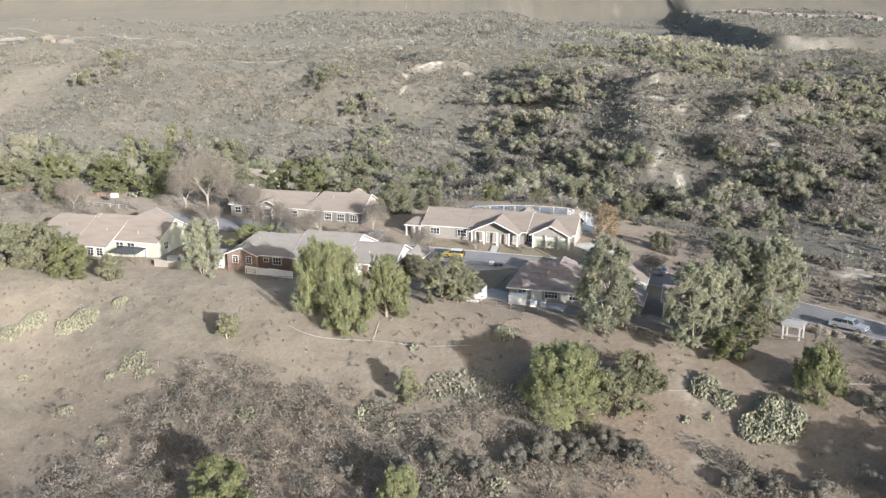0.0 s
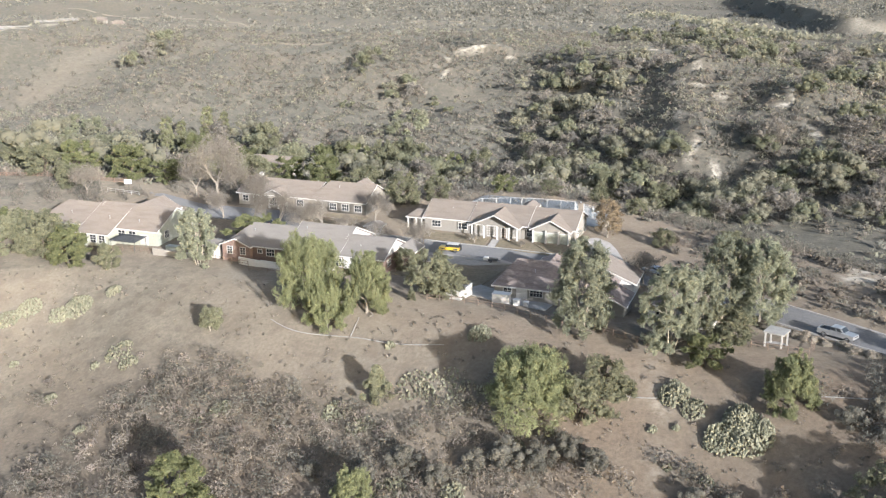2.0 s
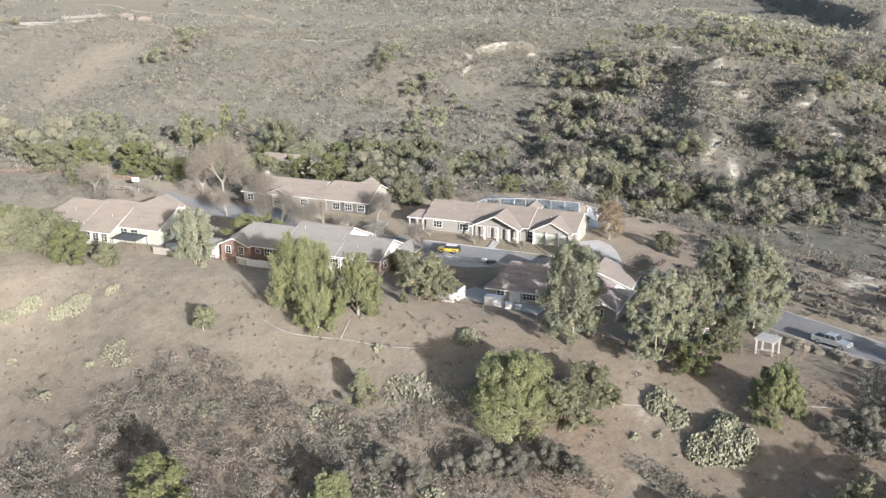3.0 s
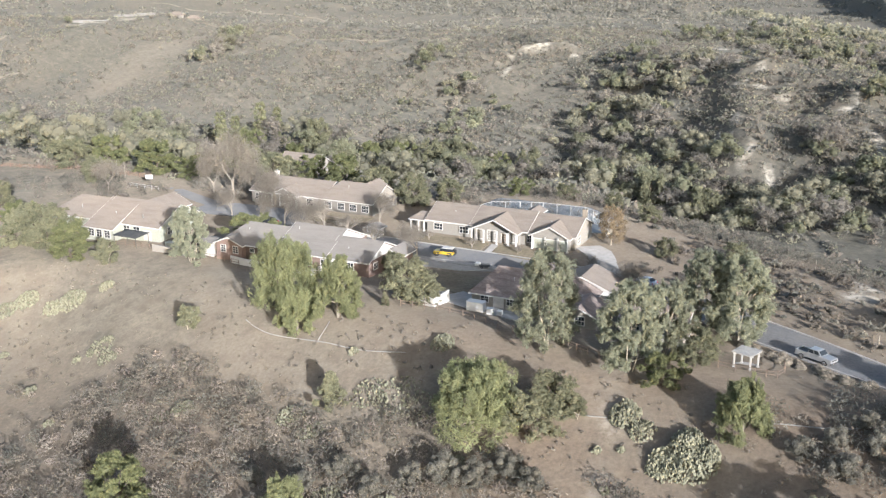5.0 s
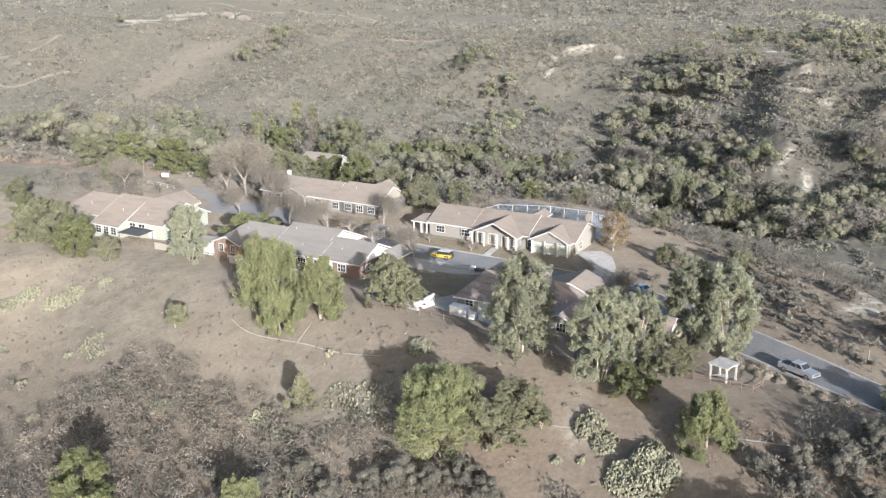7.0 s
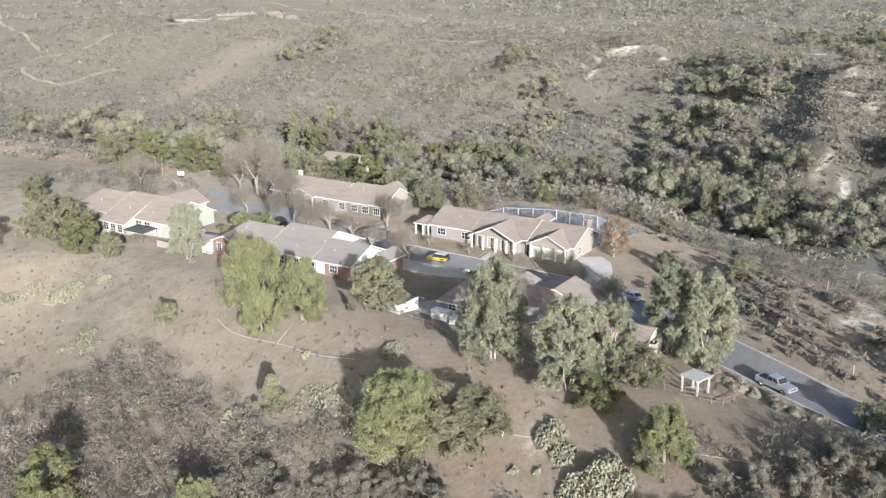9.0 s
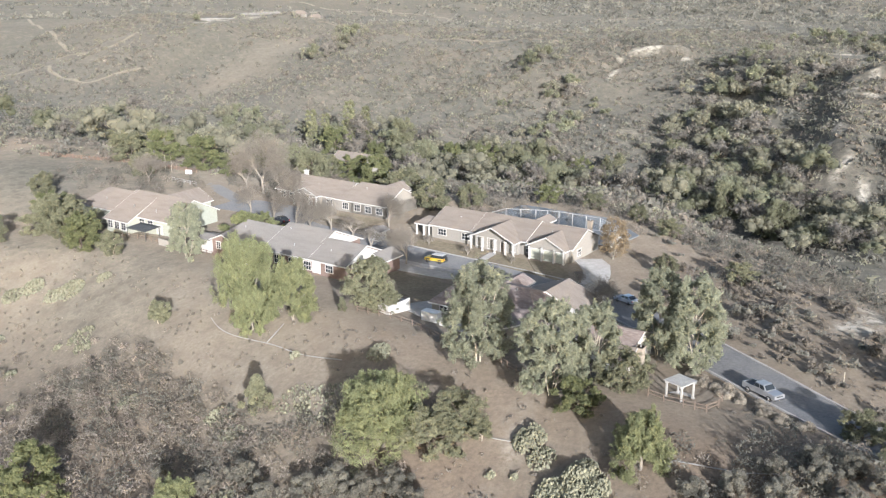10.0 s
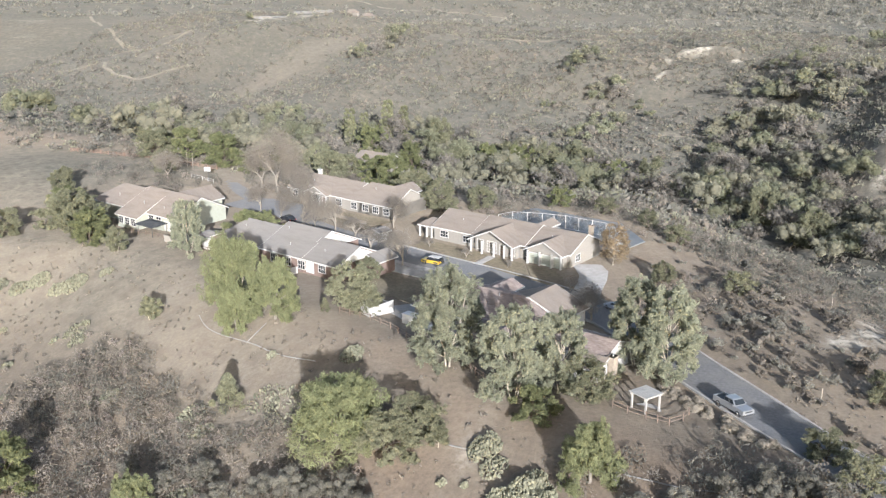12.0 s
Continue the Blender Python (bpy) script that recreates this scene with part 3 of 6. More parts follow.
def volume(house, roofing, walling, u0, u1, v0, v1, base, ze, zr, vm=None, hips=(0, 0), along="u", over=0.6, end_over=0.4, label=""):
    """One block of a house by its eaves' outline: roof with fascia boards, and walls beneath."""
    flip = along == "v"
    if flip:
        u0, u1, v0, v1 = v0, v1, u0, u1
    vm = (v0 + v1) / 2 if vm is None else vm
    bm, rim, pts = roof_shape(u0, u1, v0, v1, ze, zr, vm, *hips)
    roof = part("roof", turned(bm, flip), roofing, house, label)
    for a, b in rim:
        p, q = Vector(pts[a]), Vector(pts[b])
        out = (q - p).cross(Vector((0, 0, 1))).normalized() * -0.05
        if out.dot((p + q) / 2 - Vector(((u0 + u1) / 2, vm, 0))) < 0:
            out = -out
        bm = bmesh.new()
        vs = [bm.verts.new(c) for c in (p, q, q - Vector((0, 0, 0.24)), p - Vector((0, 0, 0.24)))]
        ws = [bm.verts.new(Vector(c.co) + out) for c in vs]
        for i in range(4):
            j = (i + 1) % 4
            bm.faces.new((vs[i], vs[j], ws[j], ws[i]))
        bm.faces.new(ws)
        bm.faces.new(vs[::-1])
        bmesh.ops.recalc_face_normals(bm, faces=bm.faces[:])
        part("fascia", turned(bm, flip), WHITE, roof, "white fascia board")
    # walls: the block under the eaves, with gables up to the roof
    w0, w1, b0, b1 = u0 + end_over, u1 - end_over, v0 + over, v1 - over
    slope_a, slope_b = (zr - ze) / (vm - v0), (zr - ze) / (v1 - vm)
    za, zb = ze + slope_a * over - 0.24, ze + slope_b * over - 0.24
    bm = bmesh.new()
    prof = [(b0, base - 1.5), (b1, base - 1.5), (b1, zb), (b0, za)]
    if not (hips[0] and hips[1]):
        prof = [(b0, base - 1.5), (b1, base - 1.5), (b1, zb), (vm, zr - 0.26), (b0, za)]
        g0 = w0 + (hips[0] + 0.6 if hips[0] else 0)
        g1 = w1 - (hips[1] + 0.6 if hips[1] else 0)
    if hips[0] or hips[1]:
        box(bm, w0, w1, b0, b1, base - 1.5, min(za, zb) - 0.02)
    if not (hips[0] and hips[1]):
        r0 = [bm.verts.new((g0, *p)) for p in prof]
        r1 = [bm.verts.new((g1, *p)) for p in prof]
        k = len(prof)
        for i in range(k):
            j = (i + 1) % k
            bm.faces.new((r0[i], r0[j], r1[j], r1[i]))
        bm.faces.new(r0[::-1])
        bm.faces.new(r1)
    bmesh.ops.recalc_face_normals(bm, faces=bm.faces[:])
    part("wall", turned(bm, flip), walling, house)


def window(house, u, v, z, w, h, face="front", cols=3, rows=2, name="window"):
    """A white-framed window with glazing bars; z is its sill; face: the wall's side."""
    turn = {"front": 0, "right": 90, "back": 180, "left": -90}[face]
    hold = new(name)
    hold.parent = house
    hold.matrix_local = pose(u, v, z, 0, 0, turn)
    bm = bmesh.new()
    b = 0.11
    for x0, x1, z0, z1 in ((-w / 2 - b, -w / 2, -b, h + b), (w / 2, w / 2 + b, -b, h + b), (-w / 2, w / 2, h, h + b), (-w / 2, w / 2, -b, 0)):
        box(bm, x0, x1, -0.10, 0.04, z0, z1)
    for i in range(1, cols):
        x = -w / 2 + w * i / cols
        box(bm, x - 0.035, x + 0.035, -0.085, 0.02, 0, h)
    for i in range(1, rows):
        y = h * i / rows
        box(bm, -w / 2, w / 2, -0.08, 0.015, y - 0.035, y + 0.035)
    part("frame", bm, WHITE, hold)
    bm = bmesh.new()
    box(bm, -w / 2, w / 2, -0.04, 0.01, 0, h)
    part("pane", bm, GLASS, hold, "dark reflecting glass")


def panel_door(house, u, v, z, w, h, material, face="front", panels=4, name="door", label=""):
    turn = {"front": 0, "right": 90, "back": 180, "left": -90}[face]
    hold = new(name)
    hold.parent = house
    hold.matrix_local = pose(u, v, z, 0, 0, turn)
    bm = bmesh.new()
    for i in range(panels):
        z0, z1 = h * i / panels, h * (i + 1) / panels
        box(bm, -w / 2, w / 2, -0.07, 0.03, z0 + 0.02, z1 - 0.02)
        box(bm, -w / 2 + 0.1, w / 2 - 0.1, -0.10, -0.06, z0 + 0.1, z1 - 0.1)
    part("leaf", bm, material, hold, label)
    bm = bmesh.new()
    for x0, x1, z0, z1 in ((-w / 2 - 0.12, -w / 2, 0, h + 0.12), (w / 2, w / 2 + 0.12, 0, h + 0.12), (-w / 2, w / 2, h, h + 0.12)):
        box(bm, x0, x1, -0.13, 0.02, z0, z1)
    part("door_frame", bm, WHITE, hold)


def column(house, u, v, z0, z1, r=0.16, material=None):
    bm = bmesh.new()
    box(bm, u - r, u + r, v - r, v + r, z0, z1)
    box(bm, u - r * 1.4, u + r * 1.4, v - r * 1.4, v + r * 1.4, z0, z0 + 0.35)
    box(bm, u - r * 1.4, u + r * 1.4, v - r * 1.4, v + r * 1.4, z1 - 0.2, z1)
    part("column", bm, material or WHITE, house)


def chimney(house, u, v, z0, z1, w=0.9, d=0.7, material=None):
    bm = bmesh.new()
    box(bm, u - w / 2, u + w / 2, v - d / 2, v + d / 2, z0, z1)
    box(bm, u - w / 2 - 0.12, u + w / 2 + 0.12, v - d / 2 - 0.12, v + d / 2 + 0.12, z1 - 0.22, z1)
    ch = part("chimney", bm, material or STONE, house)
    bm = bmesh.new()
    tube(bm, (u, v, z1), (u, v, z1 + 0.35), 0.14, 0.12, 8)
    part("flue", bm, METAL, ch)


def vent_pipes(house, places):
    for u, v, z in places:
        bm = bmesh.new()
        tube(bm, (u, v, z - 0.5), (u, v, z + 0.15), 0.06, 0.06, 7)
        tube(bm, (u, v, z + 0.15), (u, v, z + 0.22), 0.11, 0.07, 7)
        part("vent_pipe", bm, METAL, house)


def gable_cladding(house, u, v0, v1, vm, ze, zr):
    """White boards over a gable end that faces along u."""
    bm = bmesh.new()
    pts = [(v0, ze), (v1, ze), (vm, zr)]
    a = [bm.verts.new((u, *p)) for p in pts]
    b = [bm.verts.new((u + 0.05, *p)) for p in pts]
    bm.faces.new(a[::-1])
    bm.faces.new(b)
    for i in range(3):
        j = (i + 1) % 3
        bm.faces.new((a[i], a[j], b[j], b[i]))
    part("gable_cladding", bm, WHITE, house, "white gable boards")


def home(label):
    h = new("house")
    h.matrix_world = pose(0, 0, 0, 0, 0, -16.4)
    return tagged(h, label, "house", "houses on the ridge")


# the long house with a columned porch and garage wing
g = home("long cream house with grey-tan roof, columned porch and garage")
volume(g, ROOF_TAN, STUCCO, -67.0, -55.4, 206.2, 219.4, 0.4, 3.35, 6.15, hips=(0, 0))
volume(g, ROOF_TAN, STUCCO, -56.0, -42.4, 205.9, 219.7, 0.4, 3.35, 6.35)
volume(g, ROOF_TAN, STUCCO, -42.8, -31.8, 206.1, 219.5, 0.4, 3.33, 6.2)
volume(g, ROOF_TAN, STUCCO, -55.0, -43.6, 203.3, 212.4, 0.4, 3.3, 5.95, along="v", over=0.5, end_over=2.2)
volume(g, ROOF_TAN, STUCCO, -41.6, -32.4, 204.2, 212.4, 0.4, 3.3, 5.6, along="v", over=0.5, end_over=0.9)
volume(g, ROOF_TAN, STUCCO, -71.2, -66.6, 206.6, 213.5, 0.4, 3.0, 4.2, hips=(1.6, 0), end_over=1.2, over=1.4)
volume(g, ROOF_TAN, STUCCO, -47.5, -43.5, 212.0, 221.5, 0.4, 4.6, 5.6, along="v")
for cu in (-54.4, -51.6, -48.6, -46.0, -44.1):
    column(g, cu, 203.8, 0.35, 3.3, 0.14)
for cu in (-40.8, -38.0, -35.2, -33.0):
    column(g, cu, 204.55, 0.35, 3.2, 0.13)
for cu in (-70.7, -68.8, -67.4):
    column(g, cu, 206.9, 0.35, 2.9, 0.14)
for wu, wv in ((-63.8, 206.78), (-57.4, 206.48)):
    window(g, wu, wv, 1.3, 2.0, 1.35)
window(g, -53.2, 205.58, 0.9, 1.5, 2.0, cols=2, rows=4)
window(g, -50.3, 205.58, 0.7, 2.2, 2.2, cols=4, rows=4)
panel_door(g, -47.6, 205.58, 0.4, 1.1, 2.15, RUSTWOOD, label="dark wooden front door")
window(g, -45.3, 205.58, 0.9, 1.5, 2.0, cols=2, rows=4)
window(g, -42.0, 206.7, 1.0, 1.4, 1.7)
# the doors' grey-green holds the shade of their recessed bays
panel_door(g, -39.4, 205.08, 0.4, 2.5, 2.2, SIDING, name="garage_door", label="panelled garage door in the grey-green of its shaded bay")
panel_door(g, -36.5, 205.08, 0.4, 2.5, 2.2, SIDING, name="garage_door", label="panelled garage door in the grey-green of its shaded bay")
panel_door(g, -34.1, 205.08, 0.4, 1.6, 2.2, SIDING, name="garage_door", label="panelled garage door in the grey-green of its shaded bay")
window(g, -32.2, 209.8, 1.2, 1.5, 1.4, "right")
chimney(g, -33.2, 216.6, 3.0, 7.0)
vent_pipes(g, ((-61, 210, 5.0), (-52, 214.5, 5.7), (-38.5, 210.2, 5.1)))

# the brick house above the field
m = home("brick house with wide pale grey roof and white gables")
volume(m, ROOF_GREY, BRICK, -82.6, -70.4, 170.3, 187.6, 1.3, 4.0, 7.65)
volume(m, ROOF_GREY, BRICK, -71.0, -60.8, 170.35, 183.2, 1.3, 4.0, 6.75, vm=176.8)
volume(m, ROOF_GREY, BRICK, -96.4, -82.2, 170.9, 184.0, 1.3, 3.9, 6.95, hips=(3.4, 0))
volume(m, ROOF_GREY, BRICK, -96.9, -89.6, 169.9, 176.5, 1.3, 3.85, 5.35, along="v", over=0.5)
volume(m, ROOF_GREY, BRICK, -63.6, -58.0, 178.5, 184.6, 1.3, 3.4, 4.7, along="v")
for i, wu in enumerate((-94.6, -91.6)):
    window(m, wu, 170.28, 2.1, 1.1, 1.4, cols=2, rows=3)
window(m, -88.4, 171.48, 2.4, 0.9, 0.7, cols=2, rows=1)
window(m, -86.0, 171.48, 2.0, 1.7, 1.4)
for wu in (-78.6, -74.8, -70.9):
    window(m, wu, 170.88, 1.7, 1.8, 1.6)
panel_door(m, -68.6, 170.93, 1.3, 1.8, 2.1, WHITE, label="white panelled patio door")
window(m, -65.4, 170.93, 2.0, 1.7, 1.4)
window(m, -61.2, 173.6, 2.0, 1.5, 1.3, "right")
gable_cladding(m, -61.2, 171.3, 182.2, 176.8, 4.0, 6.35)
gable_cladding(m, -70.8, 171.3, 186.6, 179.0, 4.1, 7.25)
vent_pipes(m, ((-91.5, 175.2, 6.1), (-80.5, 177.0, 7.1), (-76.0, 173.0, 5.4), (-67.0, 173.5, 5.5)))

# the long house across the lane
f = home("long pale house with tan roof behind bare street trees")
volume(f, ROOF_TAN, STUCCO, -119.6, -98.0, 213.2, 226.6, 0.4, 3.3, 6.15)
volume(f, ROOF_TAN, STUCCO, -99.4, -83.9, 212.8, 226.4, 0.4, 3.35, 6.65, hips=(3.0, 0))
volume(f, ROOF_TAN, STUCCO, -112.4, -104.2, 211.6, 220.0, 0.4, 3.4, 5.2, along="v", over=0.5, end_over=1.6)
volume(f, ROOF_TAN, STUCCO, -94.0, -88.0, 219.0, 229.0, 0.4, 4.0, 5.9, along="v")
for cu in (-111.9, -109.6, -107.0, -104.7):
    column(f, cu, 212.0, 0.35, 3.2, 0.15)
for wu in (-117.2, -114.2):
    window(f, wu, 213.78, 1.2, 1.5, 1.4, cols=2)
window(f, -109.2, 213.16, 1.0, 1.9, 1.7, cols=4)
panel_door(f, -106.4, 213.16, 0.4, 1.1, 2.1, RUSTWOOD, label="dark wooden front door")
for wu in (-102.0, -96.6, -92.9, -89.6, -86.3):
    window(f, wu, 213.38 if wu > -99 else 213.78, 1.1, 1.7, 1.5)
chimney(f, -118.4, 224.0, 3.0, 6.2, material=WHITE)
vent_pipes(f, ((-113.5, 217.0, 5.2), (-93.0, 217.4, 5.9), (-101.0, 222.0, 5.7)))

# the pale green house at the field's edge
w = home("pale green house with broad tan roof and patio")
volume(w, ROOF_TAN, SIDING, -148.4, -133.2, 175.8, 189.2, -0.2, 2.95, 6.35, hips=(4.0, 0))
volume(w, ROOF_TAN, SIDING, -134.4, -115.8, 175.4, 190.8, -0.2, 3.0, 6.75)
volume(w, ROOF_TAN, SIDING, -134.0, -123.8, 184.0, 196.4, -0.2, 3.0, 5.5, along="v")
volume(w, ROOF_TAN, SIDING, -135.2, -126.6, 172.8, 184.4, -0.4, 2.02, 6.7, vm=183.1, over=0.5)
for wu in (-133.2, -130.9, -128.6):
    window(w, wu, 173.28, 0.0, 1.5, 1.7, cols=2, rows=3)
for wu in (-125.4, -122.6):
    window(w, wu, 175.98, 0.6, 1.7, 1.9, cols=2, rows=3)
panel_door(w, -119.6, 175.98, -0.2, 1.8, 2.1, WHITE, label="white patio door")
window(w, -116.0, 179.0, 1.0, 1.4, 1.5, "right")
vent_pipes(w, ((-140, 178.0, 5.1), (-129.0, 177.0, 5.0), (-121.0, 176.6, 5.0)))

# the brown-roofed house by the eucalyptus trees
s = home("low pale house with mottled brown roof under eucalyptus trees")
volume(s, ROOF_BROWN, STUCCO, -37.2, -16.2, 163.4, 179.6, 1.9, 4.1, 6.95, hips=(2.4, 6.0))
volume(s, ROOF_TAN, WHITE, -27.0, -13.4, 173.2, 181.6, 1.9, 3.75, 6.4, along="v")
volume(s, ROOF_BROWN, STUCCO, -20.5, -12.8, 160.0, 168.0, 1.9, 4.0, 5.6, along="v", over=0.5)
volume(s, ROOF_BROWN, STUCCO, -33.0, -27.6, 176.0, 183.4, 1.9, 3.9, 5.0, along="v")
window(s, -16.2, 160.38, 2.6, 1.5, 1.4)
window(s, -29.2, 163.98, 2.6, 2.2, 1.3, cols=4)
window(s, -25.2, 163.98, 2.6, 1.5, 1.3)
window(s, -34.4, 163.98, 2.6, 1.4, 1.2, cols=2)
panel_door(s, -31.8, 163.98, 1.9, 1.7, 2.0, WHITE, label="white sliding patio door")
window(s, -16.76, 170.0, 2.7, 1.5, 1.2, "right")
window(s, -13.96, 178.0, 2.5, 1.5, 1.0, "right")
vent_pipes(s, ((-30.5, 168.0, 6.1), (-24.0, 170.4, 6.8), (-18.0, 167.0, 5.2)))

# the cottage beside the road
c = home("small white cottage with brown roof and stone chimney")
volume(c, ROOF_BROWN, WHITE, -10.0, 0.9, 160.6, 169.6, 2.4, 4.9, 6.5)
volume(c, ROOF_TAN, WHITE, -4.4, 1.7, 157.6, 163.6, 2.4, 4.3, 5.6, along="u", over=0.45)
window(c, -7.4, 161.18, 3.0, 1.5, 1.2)
window(c, 0.45, 166.0, 3.0, 1.2, 1.2, "right", cols=2)
panel_door(c, 1.32, 159.4, 2.4, 1.0, 2.0, RUSTWOOD, "right", label="dark wooden door")
chimney(c, 1.9, 161.4, 1.6, 5.6, 0.9, 1.3)

# roofs half hidden in the trees behind
b = home("small tan-roofed building half hidden among dark trees")
volume(b, ROOF_TAN, STUCCO, -152.0, -138.0, 272.0, 281.0, -6.5, -3.2, -0.6)
window(b, -146, 272.58, -5.6, 1.6, 1.3)
window(b, -141, 272.58, -5.6, 1.6, 1.3)
b3 = home("small white outbuilding with a pale flat roof")
volume(b3, ROOF_GREY, WHITE, -101.5, -97.4, 170.4, 175.4, 0.6, 3.2, 3.8)
panel_door(b3, -99.4, 170.98, 0.6, 0.9, 2.0, WHITE, label="white shed door")
b4 = home("white garden shed with a low pale roof")
volume(b4, ROOF_GREY, WHITE, -77.2, -73.2, 196.6, 200.2, 0.4, 2.7, 3.3, along="v")
panel_door(b4, -75.2, 197.0, 0.4, 1.2, 1.9, WHITE, label="white shed door")

# ---- vehicles ----
def loft_body(profile, half, inset=0.0, bevel=0.05):
    """A side outline in x, z drawn out across the width, with softened edges."""
    bm = bmesh.new()
    left = [bm.verts.new((x, half - inset * k, z)) for x, z, k in profile]
    right = [bm.verts.new((x, -half + inset * k, z)) for x, z, k in profile]
    n = len(profile)
    for i in range(n):
        j = (i + 1) % n
        bm.faces.new((left[i], left[j], right[j], right[i]))
    bm.faces.new(left[::-1])
    bm.faces.new(right)
    bmesh.ops.recalc_face_normals(bm, faces=bm.faces[:])
    if bevel:
        bmesh.ops.bevel(bm, geom=bm.edges[:], offset=bevel, segments=2, affect="EDGES", profile=0.6)
    return bm


def plate(points, out=0.012):
    """A thin pane through the points, a little thick."""
    bm = bmesh.new()
    p = [Vector(c) for c in points]
    nrm = (p[1] - p[0]).cross(p[2] - p[0]).normalized() * out
    a = [bm.verts.new(c + nrm) for c in p]
    b = [bm.verts.new(c - nrm) for c in p]
    n = len(p)
    bm.faces.new(a)
    bm.faces.new(b[::-1])
    for i in range(n):
        j = (i + 1) % n
        bm.faces.new((a[j], a[i], b[i], b[j]))
    return bm


def wheel(car, x, y, r, width=0.24):
    hold = new("wheel")
    hold.parent = car
    bm = bmesh.new()
    rings = []
    for k, (o, q) in enumerate(((-width / 2, 0.7), (-width / 2, 0.95), (-width / 2 + 0.04, 1.0), (width / 2 - 0.04, 1.0), (width / 2, 0.95), (width / 2, 0.7))):
        rings.append([bm.verts.new((x + r * q * math.cos(a), y + o, r + r * q * math.sin(a))) for a in np.arange(18) * math.tau / 18])
    for a, b in zip(rings, rings[1:]):
        for i in range(18):
            j = (i + 1) % 18
            bm.faces.new((a[i], a[j], b[j], b[i]))
    part("tyre", bm, TYRE, hold)
    bm = bmesh.new()
    side = 1 if y > 0 else -1
    tube(bm, (x, y - side * width * 0.3, r), (x, y + side * width * 0.36, r), r * 0.7, r * 0.66, 14)
    tube(bm, (x, y + side * width * 0.36, r), (x, y + side * width * 0.44, r), r * 0.22, r * 0.18, 8)
    part("rim", bm, CHROME, hold)


def glazing(car, cab, half, inset, side_splits):
    """Windscreen, rear window and side windows over a cabin outline: base front, top front, top rear, base rear."""
    (xf, zf), (tf, zt), (tr, zt2), (xr, zr) = cab
    hb, ht = half - 0.02, half - inset

    def mixp(a, b, t):
        return a + (b - a) * t

    for name, a, b in (("windscreen", (xf, zf), (tf, zt)), ("rear_window", (xr, zr), (tr, zt2))):
        pts = []
        for t, s in ((0.12, -1), (0.12, 1), (0.86, 1), (0.86, -1)):
            h = mixp(hb, ht, t) * 0.9
            off = 0.035 if name == "windscreen" else -0.035
            pts.append((mixp(a[0], b[0], t) + off, s * h, mixp(a[1], b[1], t) + 0.02))
        part(name, plate(pts), GLASS, car)
    for s in (-1, 1):
        for t0, t1 in side_splits:
            pts = []
            for u, t in ((0.16, t0), (0.16, t1), (0.86, t1), (0.86, t0)):
                xl, xh = mixp(xr, xf, t), mixp(tr, tf, t)
                zl, zh = mixp(zr, zf, t), mixp(zt2, zt, t)
                pts.append((mixp(xl, xh, u), s * (mixp(half, ht, u) + 0.012), mixp(zl, zh, u)))
            part("side_window", plate(pts, 0.008), GLASS, car)


def lamps(car, xf, xr, half, zf, zr):
    for s in (-1, 1):
        bm = bmesh.new()
        box(bm, xf - 0.06, xf + 0.02, s * half * 0.78 - 0.16, s * half * 0.78 + 0.16, zf - 0.08, zf + 0.08)
        part("headlight", bm, LAMP_WHITE, car)
        bm = bmesh.new()
        box(bm, xr - 0.02, xr + 0.05, s * half * 0.85 - 0.09, s * half * 0.85 + 0.09, zr - 0.14, zr + 0.14)
        part("tail_light", bm, LAMP_RED, car)


def mirrors(car, x, half, z, paint):
    for s in (-1, 1):
        bm = bmesh.new()
        box(bm, x - 0.08, x + 0.08, s * half, s * (half + 0.2), z - 0.07, z + 0.08)
        part("mirror", bm, paint, car)


def start_car(name, label, category="car"):
    return tagged(new(name), label, category)


def park(car, x, y, heading, lift=0.02):
    """Sets a vehicle on the lane at the land's slope."""
    d = Vector((math.cos(radians(heading)), math.sin(radians(heading)), 0))
    side = Vector((-d.y, d.x, 0))
    z = [float(broad(x + q.x, y + q.y)) for q in (d * 1.5, -d * 1.5, side * 0.8, -side * 0.8)]
    fwd = (d * 3 + Vector((0, 0, z[0] - z[1]))).normalized()
    lft = (side * 1.6 + Vector((0, 0, z[2] - z[3]))).normalized()
    up = fwd.cross(lft)
    m = Matrix((fwd, up.cross(fwd), up)).transposed().to_4x4()
    car.matrix_world = Matrix.Translation((x, y, sum(z) / 4 + lift)) @ m


# boxy yellow off-roader
suv = start_car("off_road_car", "boxy yellow off-road car with white roof on the lane", "car")
part("body", loft_body([(2.2, 0.45, 0), (2.28, 0.62, 0), (2.22, 1.02, 0.3), (1.0, 1.12, 0.2), (-2.05, 1.12, 0.2), (-2.1, 0.5, 0)], 0.93, 0.1), PAINT_YELLOW, suv)
part("cabin", loft_body([(0.95, 1.1, 0), (0.55, 1.68, 1), (-1.85, 1.68, 1), (-2.06, 1.1, 0)], 0.9, 0.14, 0.04), PAINT_DARK, suv, "black upper body")
bm = bmesh.new()
box(bm, -1.9, 0.6, -0.76, 0.76, 1.66, 1.78)
bmesh.ops.bevel(bm, geom=bm.edges[:], offset=0.05, segments=2, affect="EDGES")
part("roof_panel", bm, WHITE, suv, "white roof panel")
glazing(suv, ((0.95, 1.1), (0.55, 1.68), (-1.85, 1.68), (-2.06, 1.1)), 0.9, 0.14, ((0.06, 0.34), (0.42, 0.62), (0.66, 0.95)))
